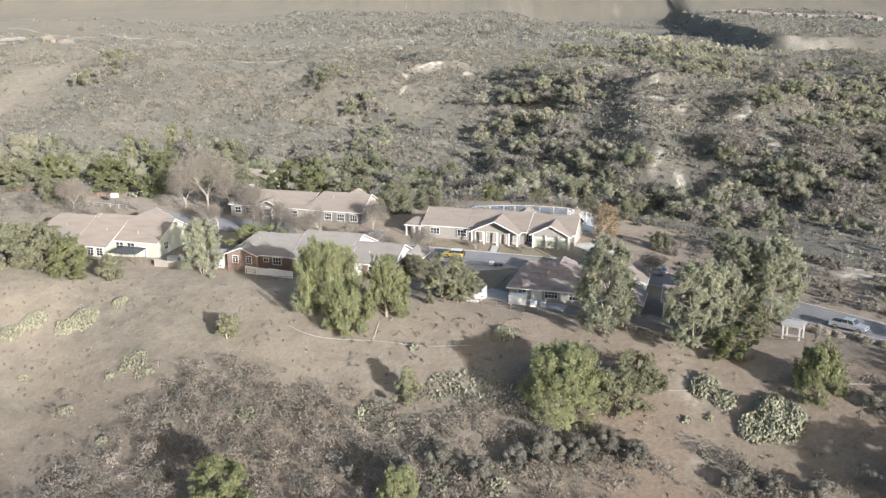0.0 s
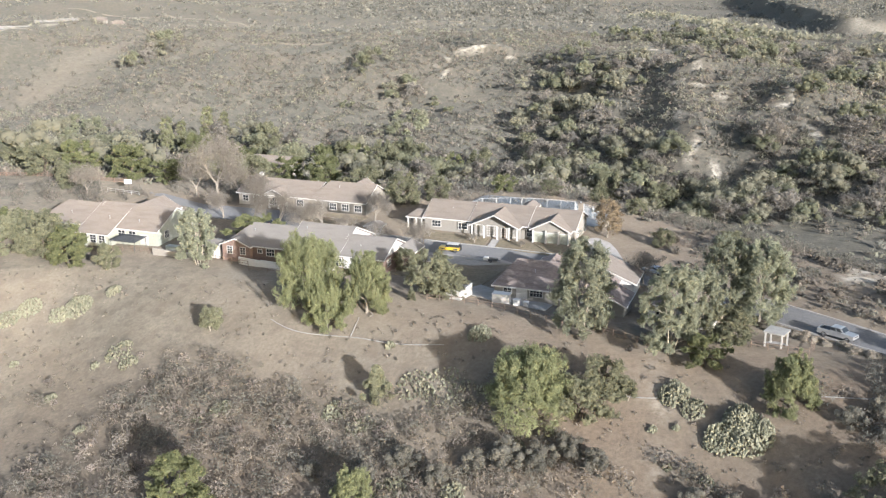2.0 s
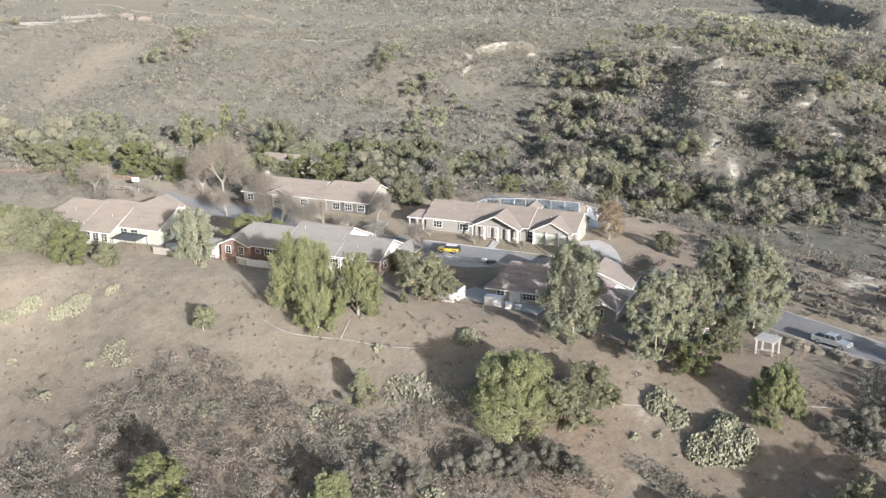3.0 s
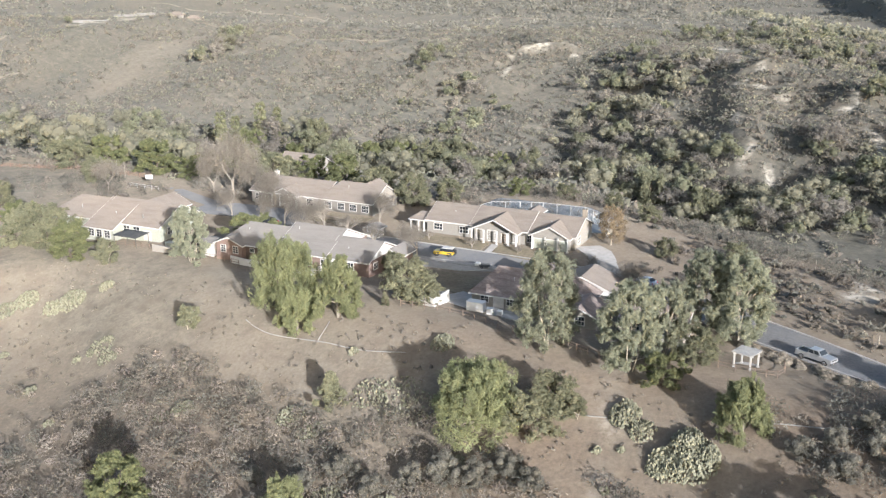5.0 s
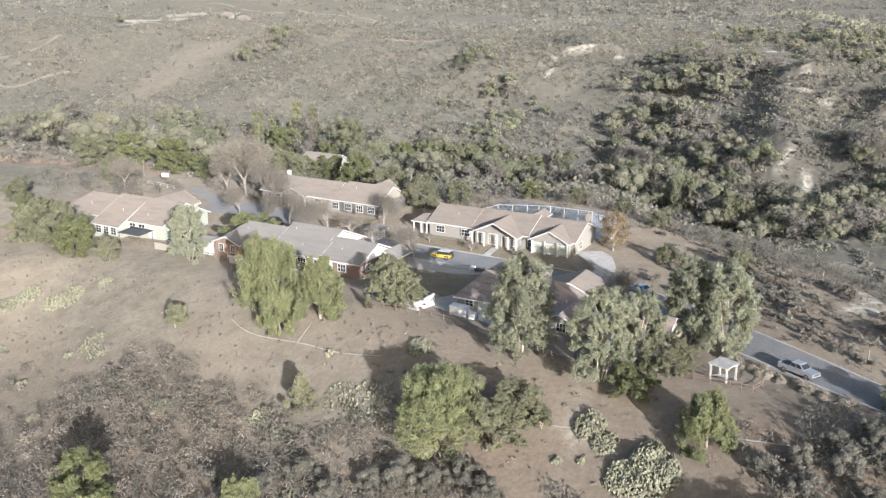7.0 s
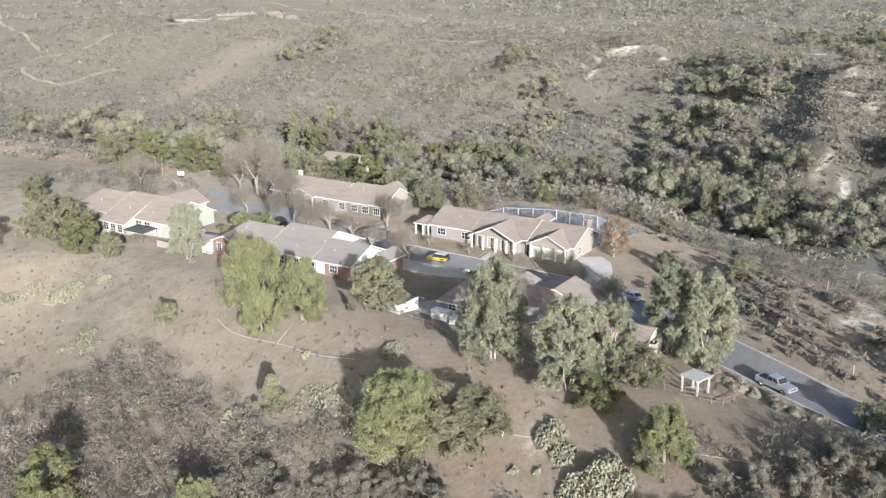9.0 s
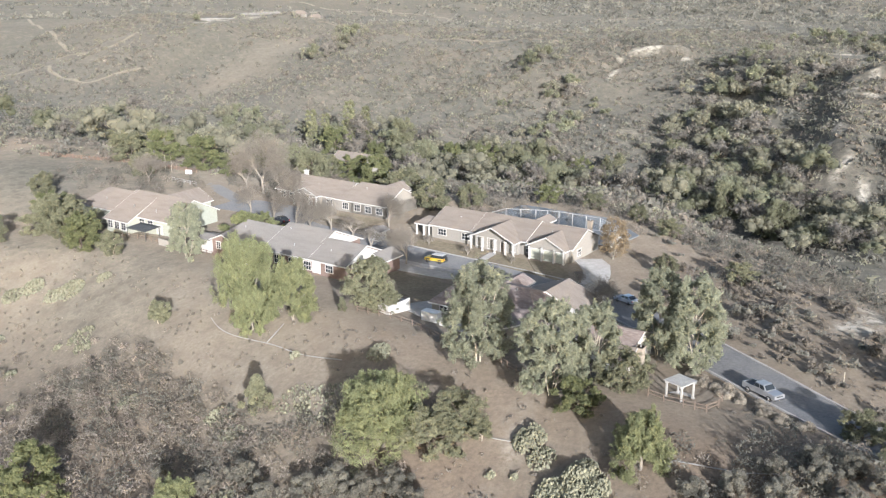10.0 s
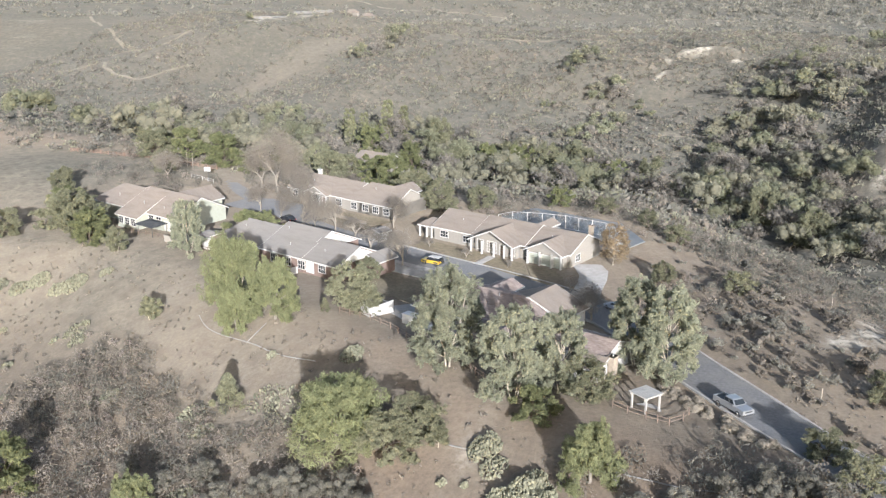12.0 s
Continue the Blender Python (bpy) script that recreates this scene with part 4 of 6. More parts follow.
for wx in (1.42, -1.3):
    for wy in (-0.84, 0.84):
        wheel(suv, wx, wy, 0.4)
        bm = bmesh.new()
        s = 1 if wy > 0 else -1
        box(bm, wx - 0.52, wx + 0.52, s * 0.84, s * 0.99, 0.72, 0.9)
        part("wheel_arch", bm, DARK, suv, "black plastic wheel arch")
for bx in (2.3, -2.2):
    bm = bmesh.new()
    box(bm, bx - 0.12, bx + 0.1, -0.86, 0.86, 0.42, 0.66)
    part("bumper", bm, DARK, suv, "black plastic bumper")
bm = bmesh.new()
tube(bm, (-2.12, -0.1, 1.08), (-2.36, -0.1, 1.08), 0.38, 0.38, 18)
part("spare_wheel", bm, TYRE, suv)
lamps(suv, 2.24, -2.1, 0.9, 0.9, 1.0)
mirrors(suv, 0.75, 0.9, 1.2, DARK)
park(suv, 1.3, 199.6, 168)

# silver crew-cab pickup coming down the road
truck = start_car("pickup_truck", "silver crew-cab pickup truck on the asphalt road", "truck")
part("body", loft_body([(2.75, 0.55, 0), (2.88, 0.75, 0), (2.82, 1.2, 0.5), (1.2, 1.32, 0.2), (-0.95, 1.32, 0.1), (-0.95, 0.55, 0)], 0.98, 0.1), PAINT_SILVER, truck)
part("cabin", loft_body([(1.3, 1.3, 0), (0.6, 2.0, 1), (-0.85, 2.0, 1), (-1.0, 1.3, 0)], 0.95, 0.16, 0.05), PAINT_SILVER, truck)
bm = bmesh.new()
box(bm, -2.9, -0.96, -0.98, -0.88, 0.55, 1.34)
box(bm, -2.9, -0.96, 0.88, 0.98, 0.55, 1.34)
box(bm, -2.95, -2.87, -0.98, 0.98, 0.55, 1.34)
box(bm, -1.05, -0.96, -0.9, 0.9, 0.55, 1.34)
box(bm, -2.9, -0.98, -0.9, 0.9, 0.62, 0.7)
part("cargo_bed", bm, PAINT_SILVER, truck)
bm = bmesh.new()
box(bm, -2.85, -1.06, -0.87, 0.87, 0.7, 1.16)
part("bed_liner", bm, DARK, truck, "dark bed liner")
glazing(truck, ((1.3, 1.3), (0.6, 2.0), (-0.85, 2.0), (-1.0, 1.3)), 0.95, 0.16, ((0.05, 0.46), (0.52, 0.92)))
for wx in (1.82, -1.9):
    for wy in (-0.86, 0.86):
        wheel(truck, wx, wy, 0.45, 0.3)
for bx in (2.86, -3.0):
    bm = bmesh.new()
    box(bm, bx - 0.1, bx + 0.1, -0.95, 0.95, 0.5, 0.72)
    part("bumper", bm, CHROME, truck, "bright metal bumper")
bm = bmesh.new()
box(bm, 2.78, 2.86, -0.6, 0.6, 0.78, 1.08)
part("grille", bm, DARK, truck, "dark grille")
lamps(truck, 2.82, -2.95, 0.95, 0.98, 1.0)
mirrors(truck, 0.95, 0.97, 1.35, PAINT_SILVER)
park(truck, 64.6, 149.6, -43)


def sedan(label, paint, x, y, heading):
    car = start_car("parked_car", label, "car")
    part("body", loft_body([(2.25, 0.35, 0), (2.3, 0.6, 0.4), (2.1, 0.84, 0.6), (1.0, 0.98, 0.2), (-1.7, 1.02, 0.2), (-2.25, 0.95, 0.5), (-2.3, 0.4, 0)], 0.92, 0.12, 0.06), paint, car)
    part("cabin", loft_body([(1.15, 0.96, 0), (0.25, 1.5, 1), (-1.1, 1.54, 1), (-2.0, 1.0, 0)], 0.86, 0.2, 0.05), paint, car)
    glazing(car, ((1.15, 0.96), (0.25, 1.5), (-1.1, 1.54), (-2.0, 1.0)), 0.86, 0.2, ((0.12, 0.48), (0.52, 0.86)))
    for wx in (1.4, -1.4):
        for wy in (-0.82, 0.82):
            wheel(car, wx, wy, 0.34, 0.22)
    lamps(car, 2.28, -2.28, 0.9, 0.7, 0.8)
    mirrors(car, 0.75, 0.88, 1.05, paint)
    park(car, x, y, heading)
    return car


sedan("silver-blue car parked on the shaded lane", PAINT_BLUE, 41.2, 186.2, 142)
sedan("dark car parked on a drive beside the lane", PAINT_DARK, -42.6, 218.0, 150)

trailer = tagged(new("utility_trailer"), "low black utility trailer with a white box", "trailer")
bm = bmesh.new()
box(bm, -0.4, 1.5, -0.6, 0.6, 0.34, 0.48)
box(bm, -0.4, 1.5, -0.62, -0.56, 0.48, 0.75)
box(bm, -0.4, 1.5, 0.56, 0.62, 0.48, 0.75)
tube(bm, (1.5, 0, 0.4), (2.2, 0, 0.4), 0.05, 0.04, 6)
part("tray", bm, DARK, trailer)
bm = bmesh.new()
box(bm, -1.35, -0.42, -0.55, 0.55, 0.34, 0.9)
bmesh.ops.bevel(bm, geom=bm.edges[:], offset=0.04, segments=2, affect="EDGES")
part("storage_box", bm, WHITE, trailer, "white storage box")
for wy in (-0.72, 0.72):
    wheel(trailer, 0.2, wy, 0.27, 0.16)
park(trailer, 9.8, 192.6, -14, 0.06)

import itertools

# ---- trees and growth ----
rng = np.random.default_rng(11)


def unit(v):
    return v / np.maximum(np.linalg.norm(v, axis=-1, keepdims=True), 1e-9)


def ball(n, r=rng):
    return unit(r.normal(size=(n, 3)))


ICO = (1 + 5 ** 0.5) / 2
ICO_V = unit(np.array([(s1 * a, s2 * b, 0.0) for a, b in ((1, ICO),) for s1 in (-1, 1) for s2 in (-1, 1)] + [(0.0, s1, s2 * ICO) for s1 in (-1, 1) for s2 in (-1, 1)] + [(s2 * ICO, 0.0, s1) for s1 in (-1, 1) for s2 in (-1, 1)]))
ICO_F = np.array([f for f in itertools.combinations(range(12), 3) if all(np.linalg.norm(ICO_V[i] - ICO_V[j]) < 1.1 for i, j in itertools.combinations(f, 2))])
ICO_F = np.array([f if np.dot(np.cross(ICO_V[f[1]] - ICO_V[f[0]], ICO_V[f[2]] - ICO_V[f[0]]), ICO_V[f[0]]) > 0 else f[::-1] for f in ICO_F])


def leaves_mesh(name, p, nrm, size, material, parent=None, aspect=1.0, droop=0.0, label="", wide=0.72, tone=None):
    """Leaf clumps as small separate blades at p, facing nrm; droop hangs them down; tone lightens or darkens each."""
    n = len(p)
    t = unit(np.cross(nrm, ball(n)))
    if droop:
        down = np.zeros((n, 3))
        down[:, 2] = -1
        t = unit(t * (1 - droop) + down * droop)
        nrm = unit(nrm - (nrm * t).sum(1, keepdims=True) * t)
    b = np.cross(nrm, t)
    s = np.asarray(size).reshape(-1, 1) * np.ones((n, 1))
    long, across = t * s * aspect, b * s * wide
    skew = rng.uniform(-0.3, 0.3, (n, 1))
    v = np.stack([p - long * 0.45 - across * 0.5, p - long * 0.45 + across * 0.5 + long * skew, p + long * 0.55 + across * skew], 1).reshape(-1, 3)
    me = bpy.data.meshes.new(name)
    me.vertices.add(3 * n)
    me.vertices.foreach_set("co", v.ravel())
    me.loops.add(3 * n)
    me.loops.foreach_set("vertex_index", np.arange(3 * n))
    me.polygons.add(n)
    me.polygons.foreach_set("loop_start", np.arange(n) * 3)
    me.update()
    if tone is not None:
        me.attributes.new("tone", "FLOAT", "FACE").data.foreach_set("value", np.asarray(tone, np.float32))
    me.materials.append(material)
    ob = new(name, me)
    ob.parent = parent
    return tagged(ob, label)


def clumps(centres, radii, each, jitter=0.45):
    """Points and outward directions spread over clumps."""
    n = len(centres)
    d = ball(n * each)
    rad = np.repeat(radii, each, 0)
    p = np.repeat(centres, each, 0) + d * rad * rng.uniform(0.45, 1.08, (n * each, 1))
    return p, unit(d + jitter * rng.normal(size=d.shape))


def make_tree(name, label, height, width, leaf, bark, shape="round", low=0.25, clusters=34, each=70, size=0.5, droop=0.0, aspect=1.3, trunk=0.3, stems=1, limbs=9, seed=1, flat=0.8, category="tree", group="", lump=(0.16, 0.34), inside=0.25, jitter=0.3, tufts=0, core=0.0, wide=0.72):
    """A tree of limbs and leaf clumps, built at the origin. shape: round, weeping, tall, cone."""
    r = np.random.default_rng(seed)
    hold = new(name)
    tagged(hold, label, category, group)
    R, H = width / 2, height
    base = low * H
    c = []
    for k in range(clusters):
        f = (k + 0.5) / clusters
        if shape == "tall":
            z = base + (H - base) * f ** 0.9 * 0.94
            q = (z - base) / (H - base)
            ring = R * 0.9 * math.sqrt(max(0.05, 1 - (1.58 * q - 0.6) ** 2))
        elif shape == "cone":
            z = base + (H - base) * f * 0.95
            ring = R * (1 - f) ** 0.7
        elif shape == "weeping":
            z = base + (H - base) * (1 - (1 - f) ** 1.6) * 0.92
            q = (z - base) / (H - base)
            ring = R * 0.92 * math.sqrt(max(0.03, 1 - q ** 2.2))
        else:
            z = base + (H - base) * f * 0.93
            q = (z - base) / (H - base)
            ring = R * 0.9 * math.sqrt(max(0.05, 1 - (1.7 * q - 0.7) ** 2)) * 0.98
        ang = k * 2.399963 + r.uniform(-0.5, 0.5)
        rad = ring * math.sqrt(r.uniform(inside, 1.0)) * (1.0 + 0.2 * math.sin(2 * ang + seed) + 0.12 * math.sin(5 * ang + 2 * seed))
        c.append((rad * math.cos(ang), rad * math.sin(ang), z + r.uniform(-0.05, 0.05) * H))
    c = np.array(c)
    cr = np.stack([R * r.uniform(*lump, clusters)] * 2 + [R * flat * r.uniform(lump[0] * 0.94, lump[1] * 0.9, clusters)], 1)
    if shape == "weeping":
        cr[:, 2] *= 1.25
    bm = bmesh.new()
    for sidx in range(stems):
        a0 = sidx * math.tau / stems + 0.6
        foot = Vector((0.25 * (stems > 1) * math.cos(a0), 0.25 * (stems > 1) * math.sin(a0), -0.4))
        lean = Vector((math.cos(a0), math.sin(a0), 0)) * (0.16 * H if stems > 1 else 0.03 * H)
        at, rad = foot, trunk / math.sqrt(stems)
        top = H * (0.8 if shape in ("tall", "cone") else 0.55)
        for i in range(1, 5):
            nxt = foot + lean * (i / 4) + Vector((r.uniform(-0.03, 0.03) * H, r.uniform(-0.03, 0.03) * H, top * i / 4))
            tube(bm, at, nxt, rad, rad * 0.76, 7, cap=i == 1)
            at, rad = nxt, rad * 0.76
    part("trunk", bm, bark, hold)
    pick = r.choice(clusters, size=min(limbs, clusters), replace=False)
    bm = bmesh.new()
    for k in pick:
        end = Vector(c[k])
        z0 = max(base * 0.6, min(end.z * 0.72, H * 0.6)) * r.uniform(0.75, 1.0)
        a = Vector((end.x * 0.06, end.y * 0.06, z0))
        mid = a.lerp(end, 0.5) + Vector((0, 0, 0.05 * H * r.uniform(-0.6, 1.2)))
        w = trunk * 0.36
        tube(bm, a, mid, w, w * 0.6, 5, False)
        tube(bm, mid, end, w * 0.6, w * 0.2, 5, False)
    if limbs:
        part("branching", bm, bark, hold)
    else:
        bm.free()
    if tufts:
        # each limb's mass breaks up into sprays of leaves with gaps between
        d = ball(clusters * tufts, r)
        d[:, 2] = d[:, 2] * 0.9 + 0.12
        big = np.repeat(cr, tufts, 0)
        tc = np.repeat(c, tufts, 0) + d * big * r.uniform(0.75, 1.05, (len(d), 1))
        tr = big * r.uniform(0.2, 0.4, (len(d), 1))
        p, nrm = clumps(tc, tr, each // tufts, jitter)
        nrm = unit(nrm + 0.9 * np.repeat(d, each // tufts, 0))
        tone = np.repeat(r.normal(0, 0.14, len(tc)), each // tufts)
    else:
        p, nrm = clumps(c, cr, each, jitter)
        tone = np.repeat(r.normal(0, 0.1, clusters), each)
    fill = each * 3 if not core else 40
    inner = ball(fill) * np.array([R, R, (H - base) / 2]) * 0.62 * rng.uniform(0.2, 1, (fill, 1)) + np.array([0, 0, (H + base) / 2])
    if core:
        # larger blades fill the heart of each mass
        inner = np.concatenate([inner, np.repeat(c, 46, 0) + ball(clusters * 46) * np.repeat(cr, 46, 0) * core * rng.uniform(0.2, 1, (clusters * 46, 1))])
    p, nrm, tone = np.concatenate([p, inner]), np.concatenate([nrm, ball(len(inner))]), np.concatenate([tone, np.full(len(inner), 0.0)])
    blade = size * rng.uniform(0.6, 1.35, len(p))
    if core:
        blade[-clusters * 46:] *= 2.4
    keep = p[:, 2] > 0.12
    leaves_mesh("crown", p[keep], nrm[keep], blade[keep], leaf, hold, aspect, droop, wide=wide, tone=tone[keep])
    return hold


def make_bare_tree(name, label, height, width, bark, twigs, seed=1, twig_n=900, group="", trunk=0.24):
    """A leafless tree: forking limbs and a haze of fine twigs."""
    r = np.random.default_rng(seed)
    hold = new(name)
    tagged(hold, label, "tree", group)
    trunk_bm, limb_bm = bmesh.new(), bmesh.new()
    ends = []

    def fork(at, way, length, rad, depth):
        bend = (way + Vector(r.normal(size=3)) * 0.10).normalized()
        end = at + bend * length
        tube(trunk_bm if depth == 0 else limb_bm, at, end, rad, rad * 0.7, 6 if depth < 2 else 4, False)
        if depth >= 4:
            ends.append(end)
            return
        for k in range(3 if depth < 2 else 2):
            side = Vector(r.normal(size=3))
            side = (side - side.dot(bend) * bend).normalized()
            w = (bend + side * r.uniform(0.45, 0.85) * (width / height) + Vector((0, 0, 0.15))).normalized()
            fork(end if k < 2 else at.lerp(end, 0.7), w, length * r.uniform(0.62, 0.85), rad * 0.62, depth + 1)

    fork(Vector((0, 0, -0.4)), Vector((0, 0, 1)), height * 0.27, trunk, 0)
    part("trunk", trunk_bm, bark, hold)
    part("branching", limb_bm, bark, hold)
    e = np.array([tuple(v) for v in ends])
    k = rng.integers(0, len(e), twig_n)
    p = e[k] + rng.normal(size=(twig_n, 3)) * height * 0.085
    leaves_mesh("twig_crown", p, ball(twig_n), height * 0.09 * rng.uniform(0.5, 1.3, twig_n), twigs, hold, 1.3, wide=0.06)
    return hold


def plant(kind, x, y, scale=1.0, turn=0.0, sink=0.05, squash=1.0, label=""):
    """A copy of a tree on the ground at x, y."""
    z = ground_at(x, y) - sink
    ob = copy_thing(kind, pose(x, y, z, 0, 0, turn) @ Matrix.Diagonal((scale, scale, scale * squash, 1)))
    return tagged(ob, label)


AWAY = pose(0, 0, -400)
kinds = []


def stock(ob):
    kinds.append(ob)
    return ob


PEPPER = stock(make_tree("pepper_tree", "weeping yellow-green pepper tree on the dry slope", 10, 14.0, LEAF_PEPPER, BARK_GREY, "weeping", 0.02, 26, 1160, 0.2, 0.5, 2.4, 0.42, 2, 12, 3, 1.0, lump=(0.2, 0.38), inside=0.3, jitter=0.6, tufts=20, core=0.7, wide=0.55))
PEPPER_B = stock(make_tree("pepper_tree", "weeping yellow-green pepper tree on the dry slope", 8, 9.4, LEAF_PEPPER, BARK_GREY, "weeping", 0.0, 26, 840, 0.19, 0.5, 2.4, 0.3, 1, 6, 14, 1.0, lump=(0.2, 0.38), inside=0.3, jitter=0.6, tufts=18, core=0.7, wide=0.55))
EUC = stock(make_tree("eucalyptus_tree", "tall airy grey-green eucalyptus with pale limbs", 15, 11.6, LEAF_EUC, BARK_PALE, "tall", 0.08, 110, 290, 0.19, -0.25, 2.0, 0.22, 2, 16, 5, 1.2, lump=(0.13, 0.25), inside=0.25, jitter=0.6, tufts=8, core=0.55, wide=0.55))
EUC_B = stock(make_tree("eucalyptus_tree", "tall airy grey-green eucalyptus with pale limbs", 14, 9.6, LEAF_EUC, BARK_PALE, "tall", 0.08, 96, 290, 0.19, -0.25, 2.0, 0.18, 3, 14, 9, 1.2, lump=(0.13, 0.26), inside=0.25, jitter=0.6, tufts=8, core=0.55, wide=0.55))
OAK = stock(make_tree("oak_tree", "dense rounded dark green oak", 8, 10, LEAF_OAK, BARK_DARK, "round", 0.08, 30, 510, 0.2, 0.0, 1.4, 0.34, 2, 10, 21, 0.8, lump=(0.17, 0.34), inside=0.3, jitter=0.7, tufts=15, core=0.7))
OAK_B = stock(make_tree("oak_tree", "dense rounded dark green oak", 7, 9.5, LEAF_OAK, BARK_DARK, "round", 0.06, 26, 510, 0.2, 0.0, 1.4, 0.30, 3, 9, 33, 0.75, lump=(0.17, 0.35), inside=0.3, jitter=0.7, tufts=15, core=0.7))
BRIGHT = stock(make_tree("broadleaf_tree", "spreading bright green tree beside a house", 7, 9, LEAF_BRIGHT, BARK_DARK, "round", 0.12, 28, 480, 0.2, 0.1, 1.4, 0.28, 1, 9, 41, 0.7, lump=(0.16, 0.33), inside=0.3, jitter=0.7, tufts=15, core=0.7))
POPLAR = stock(make_tree("poplar_tree", "upright yellow-green poplar behind the houses", 14, 5.4, LEAF_POPLAR, BARK_GREY, "tall", 0.04, 44, 170, 0.4, 0.1, 1.4, 0.26, 1, 8, 44, 1.0))
BUSHTREE = stock(make_tree("small_tree", "small rounded olive-green tree alone on the dry field", 4, 4.4, LEAF_OAK, BARK_PALE, "round", 0.16, 24, 170, 0.24, 0.0, 1.3, 0.16, 2, 6, 51, 0.9))
CONETREE = stock(make_tree("small_tree", "small upright dark green tree on the slope", 4.0, 3.2, LEAF_OAK, BARK_DARK, "cone", 0.03, 20, 240, 0.18, 0.0, 1.3, 0.12, 1, 5, 57, 0.9, lump=(0.22, 0.42), core=0.6))
SHRUB = stock(make_tree("large_shrub", "large rounded grey-green shrub in the scrub", 3.4, 4.2, LEAF_SAGE, BARK_GREY, "round", 0.02, 16, 300, 0.19, 0.0, 1.4, 0.1, 1, 0, 59, 0.9, "shrub", "large shrubs", lump=(0.2, 0.42)))
DRYTREE = stock(make_tree("autumn_tree", "thin tree with dry orange-brown leaves beside a drive", 8.5, 7.6, LEAF_DRY, BARK_PALE, "round", 0.20, 44, 90, 0.28, 0.1, 1.3, 0.2, 1, 14, 61, 0.85))
BARE = stock(make_bare_tree("bare_tree", "leafless grey street tree with fine twigs", 10, 9, BARK_GREY, LEAF_GREY, 71, 3000))
BARE_B = stock(make_bare_tree("bare_tree", "leafless grey tree with tall forking limbs", 13, 12, BARK_GREY, LEAF_GREY, 75, 3600))
BARE_C = stock(make_bare_tree("bare_tree", "low leafless brown tree in a front bed", 6, 8, BARK_GREY, LEAF_GREY, 79, 2200))

# along the crest of the field
plant(PEPPER, -20.6, 162.0, 0.92, 10, squash=1.26)
plant(PEPPER_B, -17.0, 156.4, 0.78, 120, squash=1.1)
plant(PEPPER_B, -10.4, 158.6, 0.98, 40, squash=1.2)
plant(OAK, 0.5, 165.5, 0.98, 20)
plant(OAK_B, 3.4, 164.6, 0.68, 200)
plant(OAK_B, -6.6, 186.5, 0.62, 90, label="small round green tree beside the lane")
plant(EUC, 25.0, 147.0, 1.0, 0)
plant(EUC_B, 37.3, 139.6, 0.98, 70)
plant(EUC_B, 42.2, 145.2, 0.84, 150)
plant(EUC, 54.6, 157.6, 0.93, 200)
plant(EUC_B, 49.4, 161.0, 0.98, 310)
plant(OAK, 46.6, 143.0, 0.78, 45, label="dense dark green tree shading the slope by the pergola")
plant(BRIGHT, 41.6, 135.6, 0.7, 45, label="bushy green tree below the eucalyptus trees")
plant(PEPPER_B, 51.0, 125.4, 0.86, 200, sink=0.3)
# below the crest
plant(PEPPER, 16.5, 129.6, 1.06, 130, squash=0.84)
plant(OAK_B, 23.8, 128.4, 0.9, 0, label="grey-green oak beside a pepper tree")
plant(OAK, 27.0, 131.2, 0.8, 80, label="grey-green oak beside a pepper tree")
plant(BUSHTREE, 30.2, 130.4, 0.75, 80, label="small leafy shrub tree with pale stems")
plant(BUSHTREE, -38.3, 161.2, 1.05, 30)
plant(CONETREE, -6.0, 137.2, 1.4, 0)
plant(CONETREE, -3.2, 162.5, 0.6, 60)
for x, y, s, t in ((-5.5, 121.0, 0.8, 0), (-0.5, 122.8, 1.0, 40), (4.2, 119.0, 0.95, 80), (9.0, 121.0, 0.9, 120), (13.2, 121.0, 1.15, 160), (17.5, 120.0, 1.05, 200), (21.6, 121.2, 1.05, 240), (25.0, 118.6, 0.95, 280), (-13.0, 122.8, 0.75, 20), (36.5, 111.6, 0.8, 10), (40.5, 110.5, 0.7, 100), (45.5, 108.5, 0.9, 50), (57.6, 121.0, 0.85, 0), (61.5, 122.4, 0.85, 90), (66.0, 125.4, 0.8, 10), (70.0, 129.0, 0.8, 60), (62.0, 117.6, 0.95, 30), (66.4, 120.6, 1.0, 130), (70.6, 123.8, 0.95, 210), (74.4, 127.4, 0.9, 300), (68.4, 115.6, 0.9, 75), (73.4, 119.6, 1.0, 165), (77.5, 123.5, 0.9, 255)):
    plant(SHRUB, x, y, s, t)
plant(BRIGHT, -29.6, 116.2, 1.2, 0, label="dense bright green bush in the grey scrub")
plant(PEPPER_B, -6.4, 114.6, 0.7, 0, label="young yellow-green pepper tree in the grey scrub")
plant(OAK, 57.7, 103.3, 1.14, 0)
plant(OAK, 66.0, 99.0, 1.38, 70)
plant(OAK_B, 76.2, 140.0, 0.6, 30, label="low dark shrub on the bank beside the road")
# west end
plant(OAK, -83.0, 195.0, 1.3, 60)
plant(BRIGHT, -77.0, 191.0, 1.15, 160, label="bushy yellow-green tree at the field's edge")
plant(OAK_B, -92.0, 200.0, 1.3, 260)
plant(BRIGHT, -99.0, 208.0, 1.0, 120)
plant(OAK_B, -104.0, 192.0, 1.0, 10)
plant(BUSHTREE, -67.2, 187.4, 1.35, 0, label="low rounded pale shrub tree at the field's edge")
plant(EUC_B, -48.6, 187.6, 0.84, 15)
plant(BRIGHT, -39.5, 199.0, 1.38, 60, squash=0.75)
plant(OAK, -112.0, 222.0, 0.8, 0)
